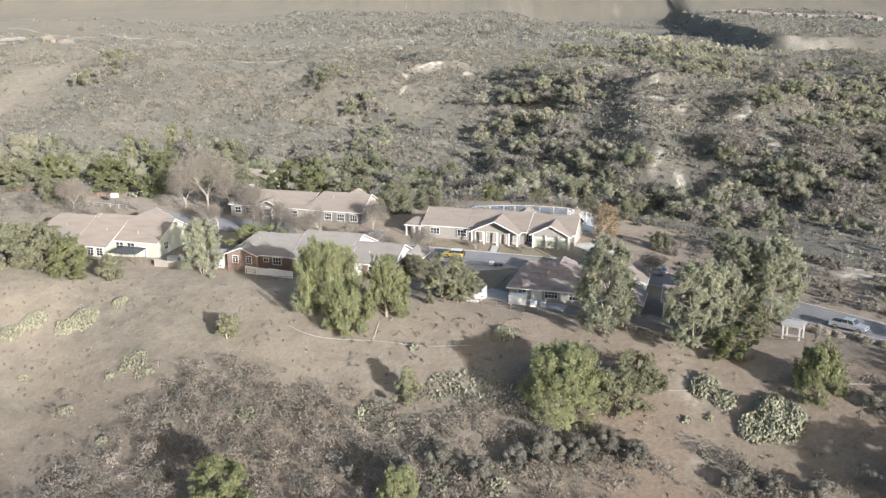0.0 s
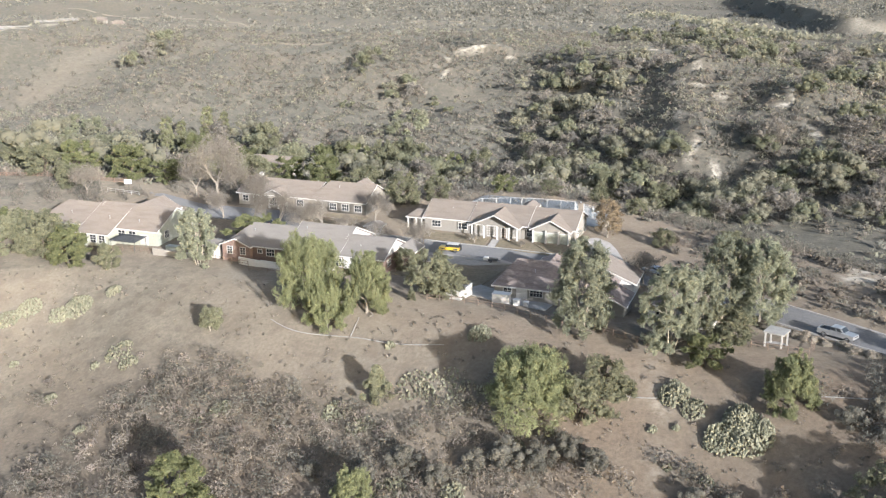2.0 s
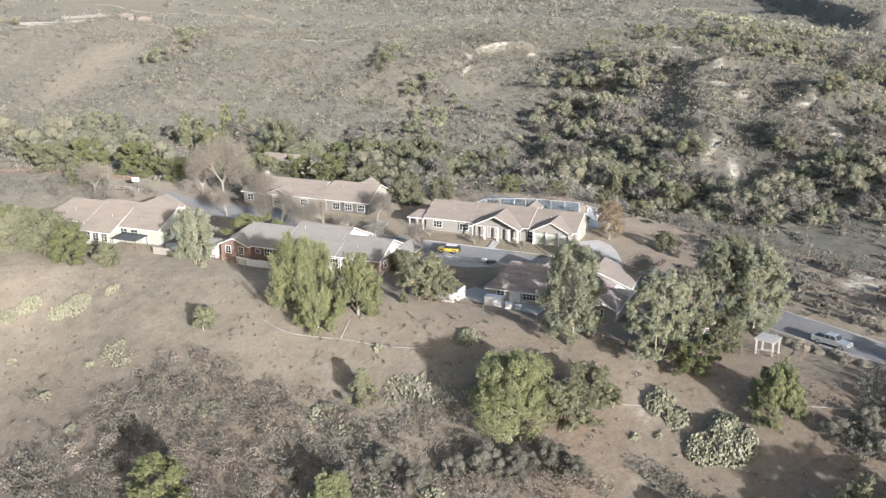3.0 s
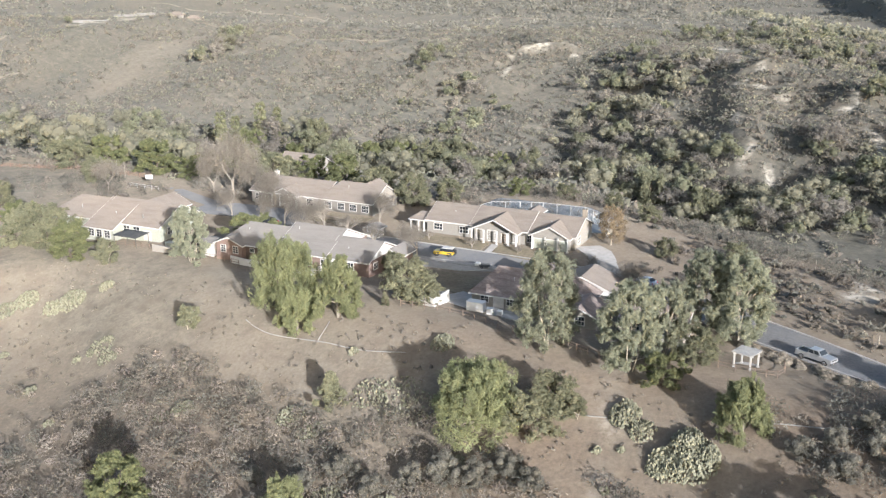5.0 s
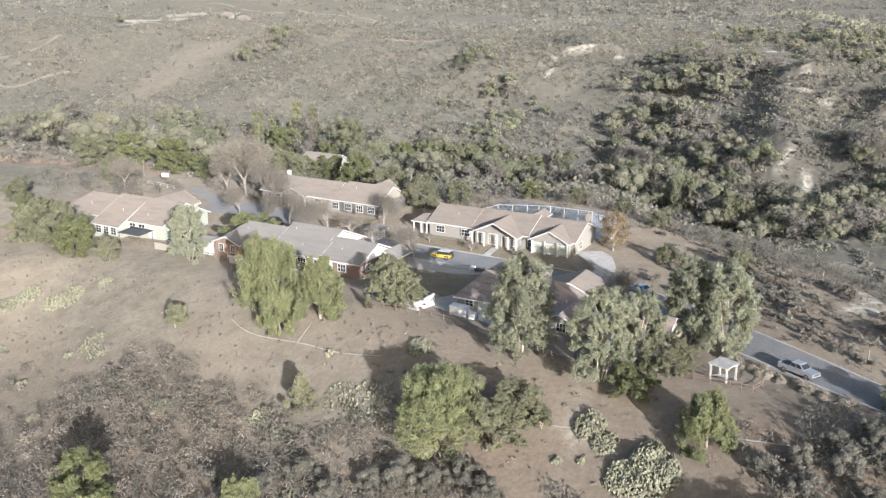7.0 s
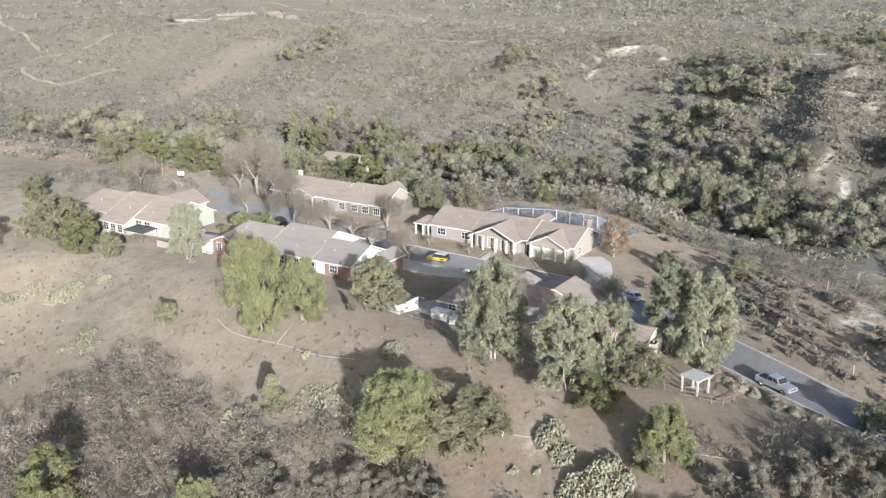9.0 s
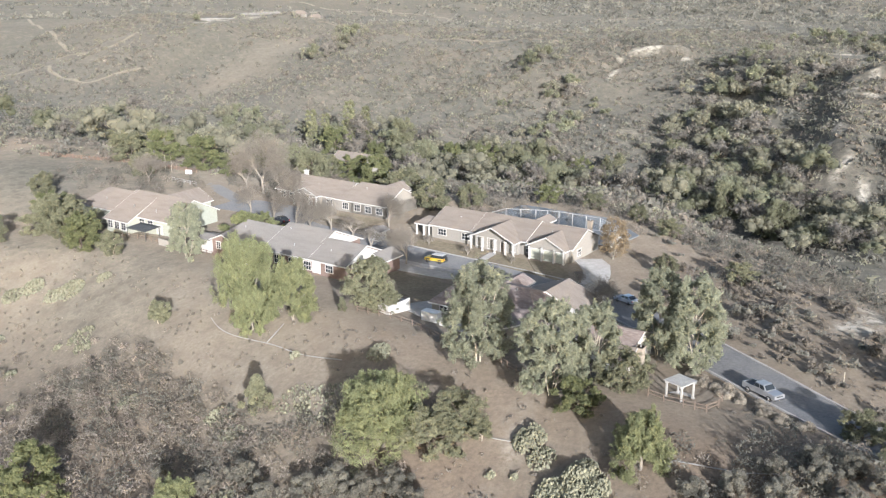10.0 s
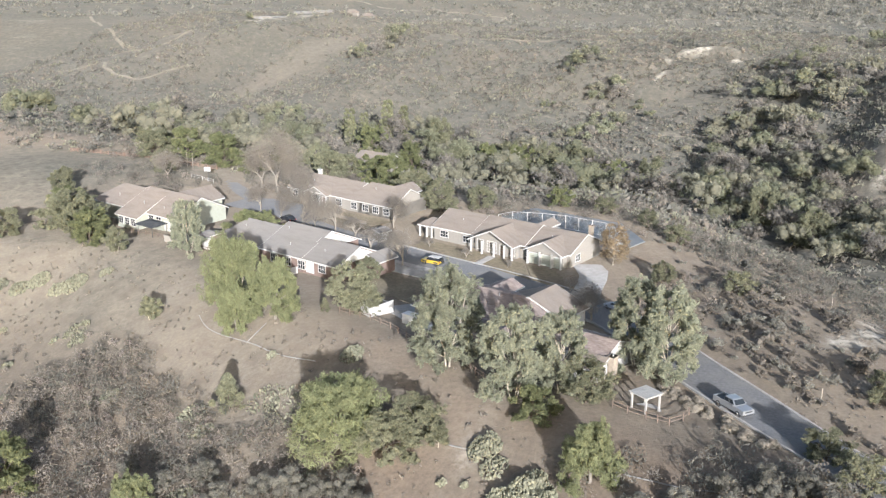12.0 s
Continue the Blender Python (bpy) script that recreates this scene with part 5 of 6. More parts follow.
# street and yards
plant(BARE, -4.0, 196.5, 0.95, 0)
plant(BARE_C, -15.0, 204.5, 1.1, 50)
plant(BARE, -28.5, 214.6, 0.95, 0)
plant(BARE, -33.5, 214.5, 0.8, 130)
plant(BARE, -39.0, 218.4, 1.0, 230)
plant(BARE_B, -60.5, 243.5, 1.35, 10)
plant(BARE_B, -95.0, 243.0, 0.75, 200)
plant(BARE, -47.0, 236.0, 1.1, 60)
plant(BARE, -45.0, 219.0, 0.9, 200)
plant(BARE, -54.0, 224.5, 0.8, 20)
plant(BARE_B, -67.5, 247.0, 0.85, 160)
plant(BARE, -54.0, 240.5, 1.15, 300)
plant(BARE_C, -22.0, 211.4, 1.1, 90)
plant(BARE_C, 31.0, 194.0, 0.7, 0)
plant(BARE, 38.5, 179.5, 0.85, 70)
plant(BARE, -17.5, 222.0, 0.9, 240)
plant(DRYTREE, 35.0, 212.8, 1.0, 0)
plant(BARE_C, 16.0, 203.0, 0.42, 20, label="small leafless shrub on a front lawn")
plant(BARE_C, 6.0, 206.0, 0.5, 70, label="small leafless shrub on a front lawn")
plant(BARE_C, -4.0, 210.5, 0.5, 70, label="small leafless shrub on a front lawn")
# behind the houses
for x, y, s, t, k in ((-12.8, 239.4, 1.0, 0, OAK), (-4.8, 246.0, 0.85, 90, OAK_B), (-24.0, 250.0, 1.1, 200, OAK_B), (-92.0, 266.0, 1.42, 30, BRIGHT), (-104.0, 254.0, 0.95, 120, OAK_B), (-80.0, 262.0, 0.95, 250, BRIGHT), (-118.0, 268.0, 1.3, 60, OAK_B), (-36.5, 264.0, 1.3, 0, BRIGHT), (-110.0, 273.0, 1.35, 40, BRIGHT), (-58.0, 268.0, 1.2, 90, OAK_B), (-34.0, 244.0, 0.8, 20, BRIGHT), (-71.0, 286.0, 1.1, 20, OAK), (-60.0, 283.0, 1.0, 120, OAK_B), (-50.0, 280.0, 1.1, 220, BRIGHT), (-82.0, 288.0, 1.0, 320, OAK_B), (12.0, 258.0, 0.7, 60, BRIGHT), (24.0, 254.0, 0.6, 0, OAK_B), (44.0, 236.0, 0.6, 40, OAK_B), (60.0, 204.0, 0.6, 10, OAK_B), (80.0, 133.5, 0.65, 0, OAK_B), (84.0, 160.0, 0.7, 0, OAK_B), (46.0, 206.0, 0.5, 200, OAK), (-128.0, 282.0, 1.1, 0, OAK), (-140.0, 296.0, 1.2, 80, OAK_B), (36.0, 246.0, 0.55, 0, OAK)):
    plant(k, x, y, s, t)
for x, y, s in ((-133.0, 470.0, 1.5), (-126.0, 474.0, 1.25), (-152.0, 466.0, 1.35), (-146.0, 470.0, 1.1)):
    plant(POPLAR, x, y, s, x)
# tall trees on the valley floor
for x, y, s, t, k in ((-72.0, 446.0, 1.55, 0, BRIGHT), (-58.0, 451.0, 1.5, 80, BRIGHT), (-64.0, 456.0, 1.3, 150, OAK), (-43.5, 450.0, 1.5, 30, OAK), (-29.5, 458.0, 1.6, 120, OAK_B), (-15.0, 452.0, 1.4, 60, BRIGHT), (-104.0, 432.0, 1.5, 10, BRIGHT), (-131.0, 447.0, 1.5, 70, BRIGHT), (-102.0, 462.0, 1.5, 160, OAK), (-86.0, 441.0, 1.4, 230, OAK_B), (0.0, 464.0, 1.5, 300, OAK), (34.0, 441.0, 1.4, 0, BRIGHT), (53.0, 391.0, 1.5, 100, OAK), (71.0, 371.0, 1.5, 200, OAK_B)):
    plant(k, x, y, s, t, squash=1.3, label="tall rounded green tree on the valley floor")
for ob in kinds:
    for o in (*ob.children_recursive, ob):
        bpy.data.objects.remove(o)


def stuff(name, label, category, x, y, rad, tall, each, size, material, lift=0.25, aspect=1.0, droop=0.0):
    """Growth that nobody could count, as one sheet of leaf clumps."""
    z = land(x, y)
    centres = np.stack([x, y, z + tall * lift], 1)
    radii = np.stack([rad, rad, tall * 0.62], 1)
    p, nrm = clumps(centres, radii, each, 0.8)
    floor = np.repeat(z, each)
    keep = p[:, 2] > floor - 0.2
    p, nrm = p[keep], nrm[keep]
    s = np.repeat(size * rad / rad.mean(), each)[keep] * rng.uniform(0.6, 1.3, len(p))
    tone = np.repeat(rng.normal(0, 0.15, len(x)), each)[keep]
    return tagged(leaves_mesh(name, p, nrm, s, material, None, aspect, droop, tone=tone), label, category, kind="stuff")


def scatter(n, x0, x1, y0, y1, density, seed):
    """Places drawn at random where the density, 0 to 1, allows."""
    r = np.random.default_rng(seed)
    x, y = r.uniform(x0, x1, n), r.uniform(y0, y1, n)
    keep = r.uniform(0, 1, n) < density(x, y)
    return x[keep], y[keep]


def woods(x, y):
    """How thick the valley's trees stand, 0 to 1: groves by centre, spread and thickness."""
    d = np.zeros_like(x)
    for cx, cy, sx, sy, thick in ((45, 525, 30, 62, 1.15), (62, 592, 34, 38, 0.95), (52, 440, 36, 42, 1.1), (25, 500, 16, 36, 0.8), (92, 374, 46, 34, 1.2), (150, 395, 42, 46, 0.9), (195, 450, 38, 70, 0.8), (-20, 420, 62, 34, 1.0), (-88, 455, 56, 28, 1.05), (-52, 592, 26, 62, 0.55), (-72, 652, 26, 42, 0.42), (-125, 287, 46, 11, 0.55), (-230, 448, 52, 24, 0.95), (-190, 492, 36, 24, 0.75), (-165, 445, 30, 24, 0.95), (-240, 700, 14, 52, 1.0), (48, 652, 26, 26, 0.55), (82, 602, 30, 26, 0.7), (172, 680, 55, 80, 0.8), (160, 840, 70, 60, 0.7), (235, 600, 60, 80, 0.8), (122, 437, 13, 22, 0.7), (-48, 500, 22, 30, 0.4), (-165, 330, 80, 22, 0.55)):
        d = np.maximum(d, thick * bump(x, y, cx, cy, sx, sy))
    clear = 0.97 * bump(x, y, -8, 605, 22, 62) + 0.8 * bump(x, y, -8, 545, 14, 26) + 0.95 * bump(x, y, 98, 455, 11, 36) + 0.9 * bump(x, y, 110, 528, 14, 18) + 0.9 * bump(x, y, 147, 480, 10, 22)
    return np.clip(smooth(0.12, 0.75, d + 0.28 * fbm(x, y, 30, 3, 61)), 0, 1) * (1 - np.clip(clear, 0, 1)) * (y > 272)


def tree_mass(name, label, x, y, R, H, lobes, each, size, material, category="woods", heart=0.8):
    """Many trees as one sheet: every crown a dome of leafy lobes, each lobe a rough heart under loose leaf clumps."""
    n = len(x)
    z = land(x, y)
    d = ball(n * lobes)
    d[:, 2] = np.abs(d[:, 2]) * 1.25 - 0.3
    d = unit(d) * rng.uniform(0.55, 1.0, (n * lobes, 1))
    RR, HH = np.repeat(R, lobes), np.repeat(H, lobes)
    c = np.stack([np.repeat(x, lobes) + d[:, 0] * RR * 0.78, np.repeat(y, lobes) + d[:, 1] * RR * 0.78, np.repeat(z, lobes) + HH * (0.46 + 0.36 * d[:, 2])], 1)
    lr = RR * rng.uniform(0.2, 0.44, n * lobes)
    rad = np.stack([lr, lr, lr * rng.uniform(0.65, 0.95, n * lobes)], 1)
    p, nrm = clumps(c, rad, each, 0.8)
    s = np.repeat(size * lr / lr.mean(), each) * rng.uniform(0.6, 1.35, len(p))
    tone = np.repeat(np.repeat(rng.normal(0, 0.15, n), lobes) + rng.normal(0, 0.1, n * lobes), each)
    ob = leaves_mesh(name, p, nrm, s, material, None, 1.15, 0.0, tone=tone)
    tagged(ob, label, category, kind="stuff")
    v = (c[:, None, :] + ICO_V[None] * rad[:, None, :] * heart * rng.uniform(0.75, 1.1, (n * lobes, 12, 1))).reshape(-1, 3)
    f = (ICO_F[None] + (np.arange(n * lobes) * 12)[:, None, None]).reshape(-1, 3)
    me = bpy.data.meshes.new("crown_hearts")
    me.vertices.add(len(v))
    me.vertices.foreach_set("co", v.ravel())
    me.loops.add(len(f) * 3)
    me.loops.foreach_set("vertex_index", f.ravel())
    me.polygons.add(len(f))
    me.polygons.foreach_set("loop_start", np.arange(len(f)) * 3)
    me.update()
    me.materials.append(material)
    hearts = tagged(new("inner_foliage", me), kind="stuff")
    hearts.parent = ob
    return ob


def planted(step, x0, x1, y0, y1, density, seed):
    """Places on a loose grid, kept where the density allows."""
    r = np.random.default_rng(seed)
    x, y = np.meshgrid(np.arange(x0, x1, step), np.arange(y0, y1, step))
    x, y = (q.ravel() + r.uniform(-0.48, 0.48, q.size) * step for q in (x, y))
    keep = r.uniform(0, 1, x.size) < density(x, y)
    return x[keep], y[keep]


x, y = planted(8.6, -420, 330, 270, 900, woods, 5)
k = rng.uniform(0, 1, len(x)) + 0.5 * fbm(x, y, 50, 2, 63)
big = np.clip(rng.gamma(6.0, 0.17, len(x)), 0.55, 1.7)
for lo, hi, material, nm, lb in ((-9, 0.45, LEAF_WOOD, "valley_woods", "dense grey-green oak woods filling the valley"), (0.45, 0.72, LEAF_DARKWOOD, "dark_woods", "darker green oaks scattered through the valley woods"), (0.72, 9, LEAF_FADED, "bare_woods", "grey leafless trees among the valley oaks")):
    for far_off in (False, True):
        q = (k >= lo) & (k < hi) & ((y > 480) == far_off)
        R = (5.6 if not far_off else 4.7) * big[q]
        tree_mass(nm, lb, x[q], y[q], R, R * rng.uniform(1.25, 1.9, q.sum()), 13 if not far_off else 9, 62 if not far_off else 40, 0.5 if not far_off else 0.66, material, heart=0.68 if material is not LEAF_FADED else 0.4)


def brush(x, y):
    d = 0.42 + 0.9 * fbm(x, y, 60, 4, 71) + 0.5 * fbm(x, y, 14, 3, 72) + 0.3 * smooth(-140, -40, x) + 0.3 * bump(x, y, 120, 500, 60, 90)
    d = d - 0.5 * bump(x, y, -8, 605, 26, 70)
    fade = smooth(258, 280, y + 1.1 * np.clip(x - 24, 0, 70))
    pale, _, _ = cover(x, y)
    strip = smooth(0.3, 0.7, bump(x, y, -281, 675, 16, 125, -3))
    return np.clip(d, 0.08, 0.95) * fade * (1 - 0.9 * smooth(0.3, 0.7, pale)) * (1 - 0.92 * strip)


x, y = scatter(78000, -520, 330, 255, 900, lambda x, y: brush(x, y), 6)
k = rng.uniform(0, 1, len(x)) + 0.25 * fbm(x, y, 40, 3, 73)
for lo, hi, material, nm, lb, big in ((-9, 0.40, LEAF_SAGE, "sage_brush", "grey-green sage scrub over the hillside", 1.25), (0.40, 0.84, LEAF_SCRUB, "dry_brush", "dry grey-brown scrub over the hillside", 1.1), (0.84, 9, LEAF_WOOD, "green_brush", "dark green bushes dotted over the hillside", 1.7)):
    q = (k >= lo) & (k < hi)
    rad = big * rng.gamma(7.0, 0.143, q.sum())
    stuff(nm, lb, "brush", x[q], y[q], rad, rad * 1.25, 16, 0.8, material, 0.3, 1.1)
# added growth that darkens the far canyon wall in place of its shade
x, y = scatter(2400, 200, 1000, 880, 1640, lambda x, y: smooth(0.1, 0.6, fbm(x, y, 150, 3, 83) + 0.55), 12)
rad = rng.uniform(6, 12, len(x))
stuff("canyon_woods", "oak woods added to darken the shaded wall of the far canyon", "woods", x, y, rad, rad * 0.9, 40, 4.2, LEAF_WOOD, 0.4)
x, y = scatter(15000, -1100, 1100, 830, 2500, lambda x, y: np.clip(0.45 + 0.9 * fbm(x, y, 170, 4, 81), 0, 0.9), 7)
rad = rng.uniform(1.6, 5.5, len(x))
stuff("far_brush", "scrub and trees over the open country beyond", "brush", x, y, rad, rad * 1.1, 16, 2.5, LEAF_SAGE, 0.3)
x, y = scatter(9000, -500, 1300, 1500, 3600, lambda x, y: np.clip(0.4 + 1.1 * fbm(x, y, 240, 4, 85), 0, 0.95), 14)
rad = rng.uniform(4.0, 9.5, len(x))
stuff("far_brush", "scrub and trees over the distant mesa", "brush", x, y, rad, rad * 1.0, 14, 4.6, LEAF_SAGE, 0.3)

# scrub at the foot of the field, and over the bank east of the road


def near_scrub(x, y):
    crest = 143 - 0.47 * np.clip(x / K, -62, 90)
    d = (crest - y / K)
    a = smooth(20, 27, d + 5 * fbm(x, y, 16, 3, 91)) * smooth(60, 40, x) * (0.8 + 0.6 * fbm(x, y, 12, 3, 92))
    a = a * (0.05 + 0.95 * smooth(-4, 3, x + 58 - 0.52 * (y - 128) + 4 * fbm(x, y, 12, 2, 98))) * (1 - 0.7 * bump(x, y, 30, 118, 12, 7))
    f = 0.9 * bump(x, y, 64, 121, 8, 7) + 0.8 * bump(x, y, 74, 131, 6, 5)
    g_ = 0.35 * smooth(228, 240, y) * smooth(300, 262, y) * (0.5 + 0.8 * fbm(x, y, 20, 3, 93)) + 0.32 * smooth(44, 56, x) * smooth(176, 200, y) * smooth(270, 240, y) * (0.6 + 0.9 * fbm(x, y, 14, 3, 96))
    return np.clip(np.maximum.reduce([a, f, g_]), 0, 0.92) * (off_lane(x, y) > 1.5)


x, y = scatter(21000, -125, 130, 92, 300, near_scrub, 8)
k = rng.uniform(0, 1, len(x))
k = np.where(x > 52, 0.3 + 0.55 * k, k)
for lo, hi, material, nm, lb, big in ((0, 0.5, LEAF_SCRUB, "dry_scrub", "dry grey-brown buckwheat scrub on the slope", 1.15), (0.5, 0.85, LEAF_SAGE, "sage_scrub", "grey-green sage scrub on the slope", 1.3), (0.85, 1, LEAF_BROWN, "dead_scrub", "bare brown stalks among the scrub", 0.8)):
    q = (k >= lo) & (k < hi)
    rad = big * rng.uniform(0.5, 1.5, q.sum())
    stuff(nm, lb, "scrub", x[q], y[q], rad, rad * 1.45, 84, 0.21, material, 0.5, 1.6)


def bank(x, y):
    """Brush over the cut bank and slope east of the road."""
    pale, _, _ = cover(x, y)
    d = (0.55 + 0.9 * fbm(x, y, 13, 3, 94)) * smooth(1.0, 3.0, off_lane(x, y)) * smooth(0, 8, x - 60 - 0.75 * (165 - y)) * smooth(262, 236, y + 0.4 * x - 30) * np.maximum(smooth(182, 174, y), smooth(41, 47, x))
    return np.clip(d, 0, 0.9) * (1 - 0.9 * pale) * (1 - 0.65 * bump(x, y, 60, 228, 26, 26))


x, y = planted(2.1, 40, 150, 100, 260, bank, 14)
k = rng.uniform(0, 1, len(x)) + 0.3 * fbm(x, y, 20, 2, 97)
for lo, hi, material, nm, lb in ((-9, 0.3, LEAF_SAGE, "bank_brush", "olive-grey brush on the bank above the road"), (0.3, 9, LEAF_SCRUB, "dry_bank_brush", "dry brown brush on the bank above the road")):
    q = (k >= lo) & (k < hi)
    R = np.clip(rng.gamma(5.0, 0.18, q.sum()), 0.4, 2.0)
    tree_mass(nm, lb, x[q], y[q], R, R * rng.uniform(0.8, 1.15, q.sum()), 5, 30, 0.26, material, "brush", heart=0.6)


def tuft_density(x, y):
    crest = 143 - 0.47 * np.clip(x / K, -62, 90)
    return np.clip(smooth(-4, 4, crest - y / K) * (0.35 + 0.8 * fbm(x, y, 10, 3, 95)) + 0.5 * smooth(58, 70, x), 0, 1) * (off_lane(x, y) > 0.6)


x, y = scatter(9000, -125, 115, 95, 190, tuft_density, 9)
rad = rng.uniform(0.14, 0.34, len(x))
stuff("grass_tufts", "dry straw tufts over the bare field", "grass", x, y, rad, rad * 1.5, 9, 0.24, LEAF_SCRUB, 0.3, 1.8)

# ---- garden structures, fences and small things ----
def rail_fence(label, points, spacing=2.4, height=1.15, rails=(0.45, 0.95), material=None, thick=0.075, group="rail fences"):
    """A post-and-rail fence along points on the ground."""
    material = material or RUSTWOOD
    hold = tagged(new("rail_fence"), label, "fence", group)
    pts = []
    for (ax, ay), (bx, by) in zip(points, points[1:]):
        n = max(1, round(math.hypot(bx - ax, by - ay) / spacing))
        pts += [(ax + (bx - ax) * i / n, ay + (by - ay) * i / n) for i in range(n)]
    pts.append(points[-1])
    tops = [Vector((x, y, ground_at(x, y))) for x, y in pts]
    hold.location = tops[0]
    for p in tops:
        bm = bmesh.new()
        q = p - tops[0]
        lean = Vector((random.uniform(-0.03, 0.03), random.uniform(-0.03, 0.03), 0))
        tube(bm, q - Vector((0, 0, 0.5)), q + lean + Vector((0, 0, height)), thick, thick * 0.9, 6)
        part("post", bm, material, hold)
    for a, b in zip(tops, tops[1:]):
        for h in rails:
            bm = bmesh.new()
            e = Vector((0, 0, h + random.uniform(-0.05, 0.05)))
            tube(bm, a - tops[0] + e, b - tops[0] + e, thick * 0.62, thick * 0.58, 5)
            part("rail", bm, material, hold)
    return hold


random.seed(4)
rail_fence("weathered brown post-and-rail fence along the field's crest", [(-0.5, 162.6), (6.0, 161.0), (10.7, 158.6), (17.0, 153.6), (22.0, 150.4)])
rail_fence("weathered brown post-and-rail fence below the eucalyptus trees", [(27.0, 149.0), (29.6, 146.0), (32.9, 143.4), (36.5, 142.4)])
rail_fence("weathered brown rail fence round the pergola terrace", [(49.8, 143.2), (52.0, 142.0), (54.6, 141.0), (57.6, 140.6), (59.0, 143.0), (59.4, 145.6)], 1.9)
rail_fence("weathered brown post-and-rail fence at the garden's edge", [(-73.5, 200.6), (-66.5, 199.0), (-60.0, 196.2), (-54.0, 194.0), (-49.5, 192.2), (-42.0, 188.4), (-38.0, 186.0)])
rail_fence("low weathered rail fence below the brick house", [(-37.0, 182.8), (-31.0, 180.6), (-26.0, 178.6)], 2.2, 0.9)
rail_fence("red-brown rail fence along the far drive", [(-150.0, 267.5), (-134.0, 266.0), (-116.0, 266.0), (-99.0, 263.0), (-92.0, 262.2)], 3.0, 1.3, (0.3, 0.65, 1.0), RED_EARTH, 0.11)
rail_fence("low pale rail fence beside a hoop", [(-92.5, 250.5), (-82.5, 246.5)], 2.4, 1.1, (0.5, 1.0), WHITE)


def court_fence():
    """White-posted chain-link fence round the sport court."""
    hold = tagged(new("court_fence"), "tall white-posted chain-link fence round a sport court", "fence")
    line = [xy(u, v) for u, v in ((-60.5, 222.5), (-59.5, 226.8), (-53.2, 229.6), (-48.0, 231.2), (-37.7, 231.2), (-30.2, 226.0), (-29.4, 221.0))]
    pts = []
    for (ax, ay), (bx, by) in zip(line, line[1:]):
        n = max(1, round(math.hypot(bx - ax, by - ay) / 3.0))
        pts += [(ax + (bx - ax) * i / n, ay + (by - ay) * i / n) for i in range(n)]
    pts.append(line[-1])
    ps = [Vector((x, y, float(broad(x, y)))) for x, y in pts]
    hold.location = ps[0]
    for p in ps:
        bm = bmesh.new()
        tube(bm, p - ps[0] - Vector((0, 0, 0.3)), p - ps[0] + Vector((0, 0, 3.2)), 0.07, 0.07, 6)
        part("post", bm, WHITE, hold)
    for a, b in zip(ps, ps[1:]):
        for h in (3.15, 0.2):
            bm = bmesh.new()
            tube(bm, a - ps[0] + Vector((0, 0, h)), b - ps[0] + Vector((0, 0, h)), 0.05, 0.05, 5)
            part("rail", bm, WHITE, hold)
        bm = bmesh.new()
        n = max(2, int((b - a).length / 0.32))
        for i in range(n + 1):
            for s in (-1, 1):
                at = a.lerp(b, i / n) - ps[0]
                to = a.lerp(b, min(1, max(0, i / n + s * 0.9 / (b - a).length * 1.2))) - ps[0]
                tube(bm, at + Vector((0, 0, 0.2)), to + Vector((0, 0, 3.15)), 0.012, 0.012, 3, False)
        part("wire_panel", bm, METAL, hold, "galvanised wire mesh")


court_fence()


GREYWHITE = mat("weathered_white_wood", (0.38, 0.37, 0.35), (0.47, 0.46, 0.435), 2.0, 0.7, 0.1, (0.33, 0.31, 0.285), 0.6, 0.5)


def pergola():
    """A white garden pergola with a slatted top on four square posts."""
    hold = tagged(new("pergola"), "white garden pergola on a paved terrace by the road", "pergola")
    z = min(ground_at(53.8, 142.9), ground_at(53.6, 146.8)) - 0.05
    hold.matrix_world = pose(53.85, 144.65, z, 0, 0, -34)
    bm = bmesh.new()
    tube(bm, (0, 0, -0.2), (0, 0, 0.12), 2.2, 2.1, 22)
    part("paving", bm, CONCRETE, hold, "round pale paving under the pergola")
    for sx in (-1, 1):
        for sy in (-1, 1):
            bm = bmesh.new()
            x, y = sx * 1.25, sy * 1.25
            box(bm, x - 0.11, x + 0.11, y - 0.11, y + 0.11, 0, 2.4)
            box(bm, x - 0.17, x + 0.17, y - 0.17, y + 0.17, 0, 0.3)
            box(bm, x - 0.16, x + 0.16, y - 0.16, y + 0.16, 2.3, 2.42)
            part("post", bm, GREYWHITE, hold)
    for s in (-1, 1):
        bm = bmesh.new()
        box(bm, -1.6, 1.6, s * 1.25 - 0.06, s * 1.25 + 0.06, 2.42, 2.64)
        part("beam", bm, GREYWHITE, hold)
        bm = bmesh.new()
        box(bm, s * 1.25 - 0.06, s * 1.25 + 0.06, -1.6, 1.6, 2.36, 2.58)
        part("beam", bm, GREYWHITE, hold)
    for i in range(17):
        bm = bmesh.new()
        x = -1.5 + 3.0 * i / 16
        box(bm, x - 0.075, x + 0.075, -1.62, 1.62, 2.64, 2.72)
        part("slat", bm, GREYWHITE, hold)


pergola()


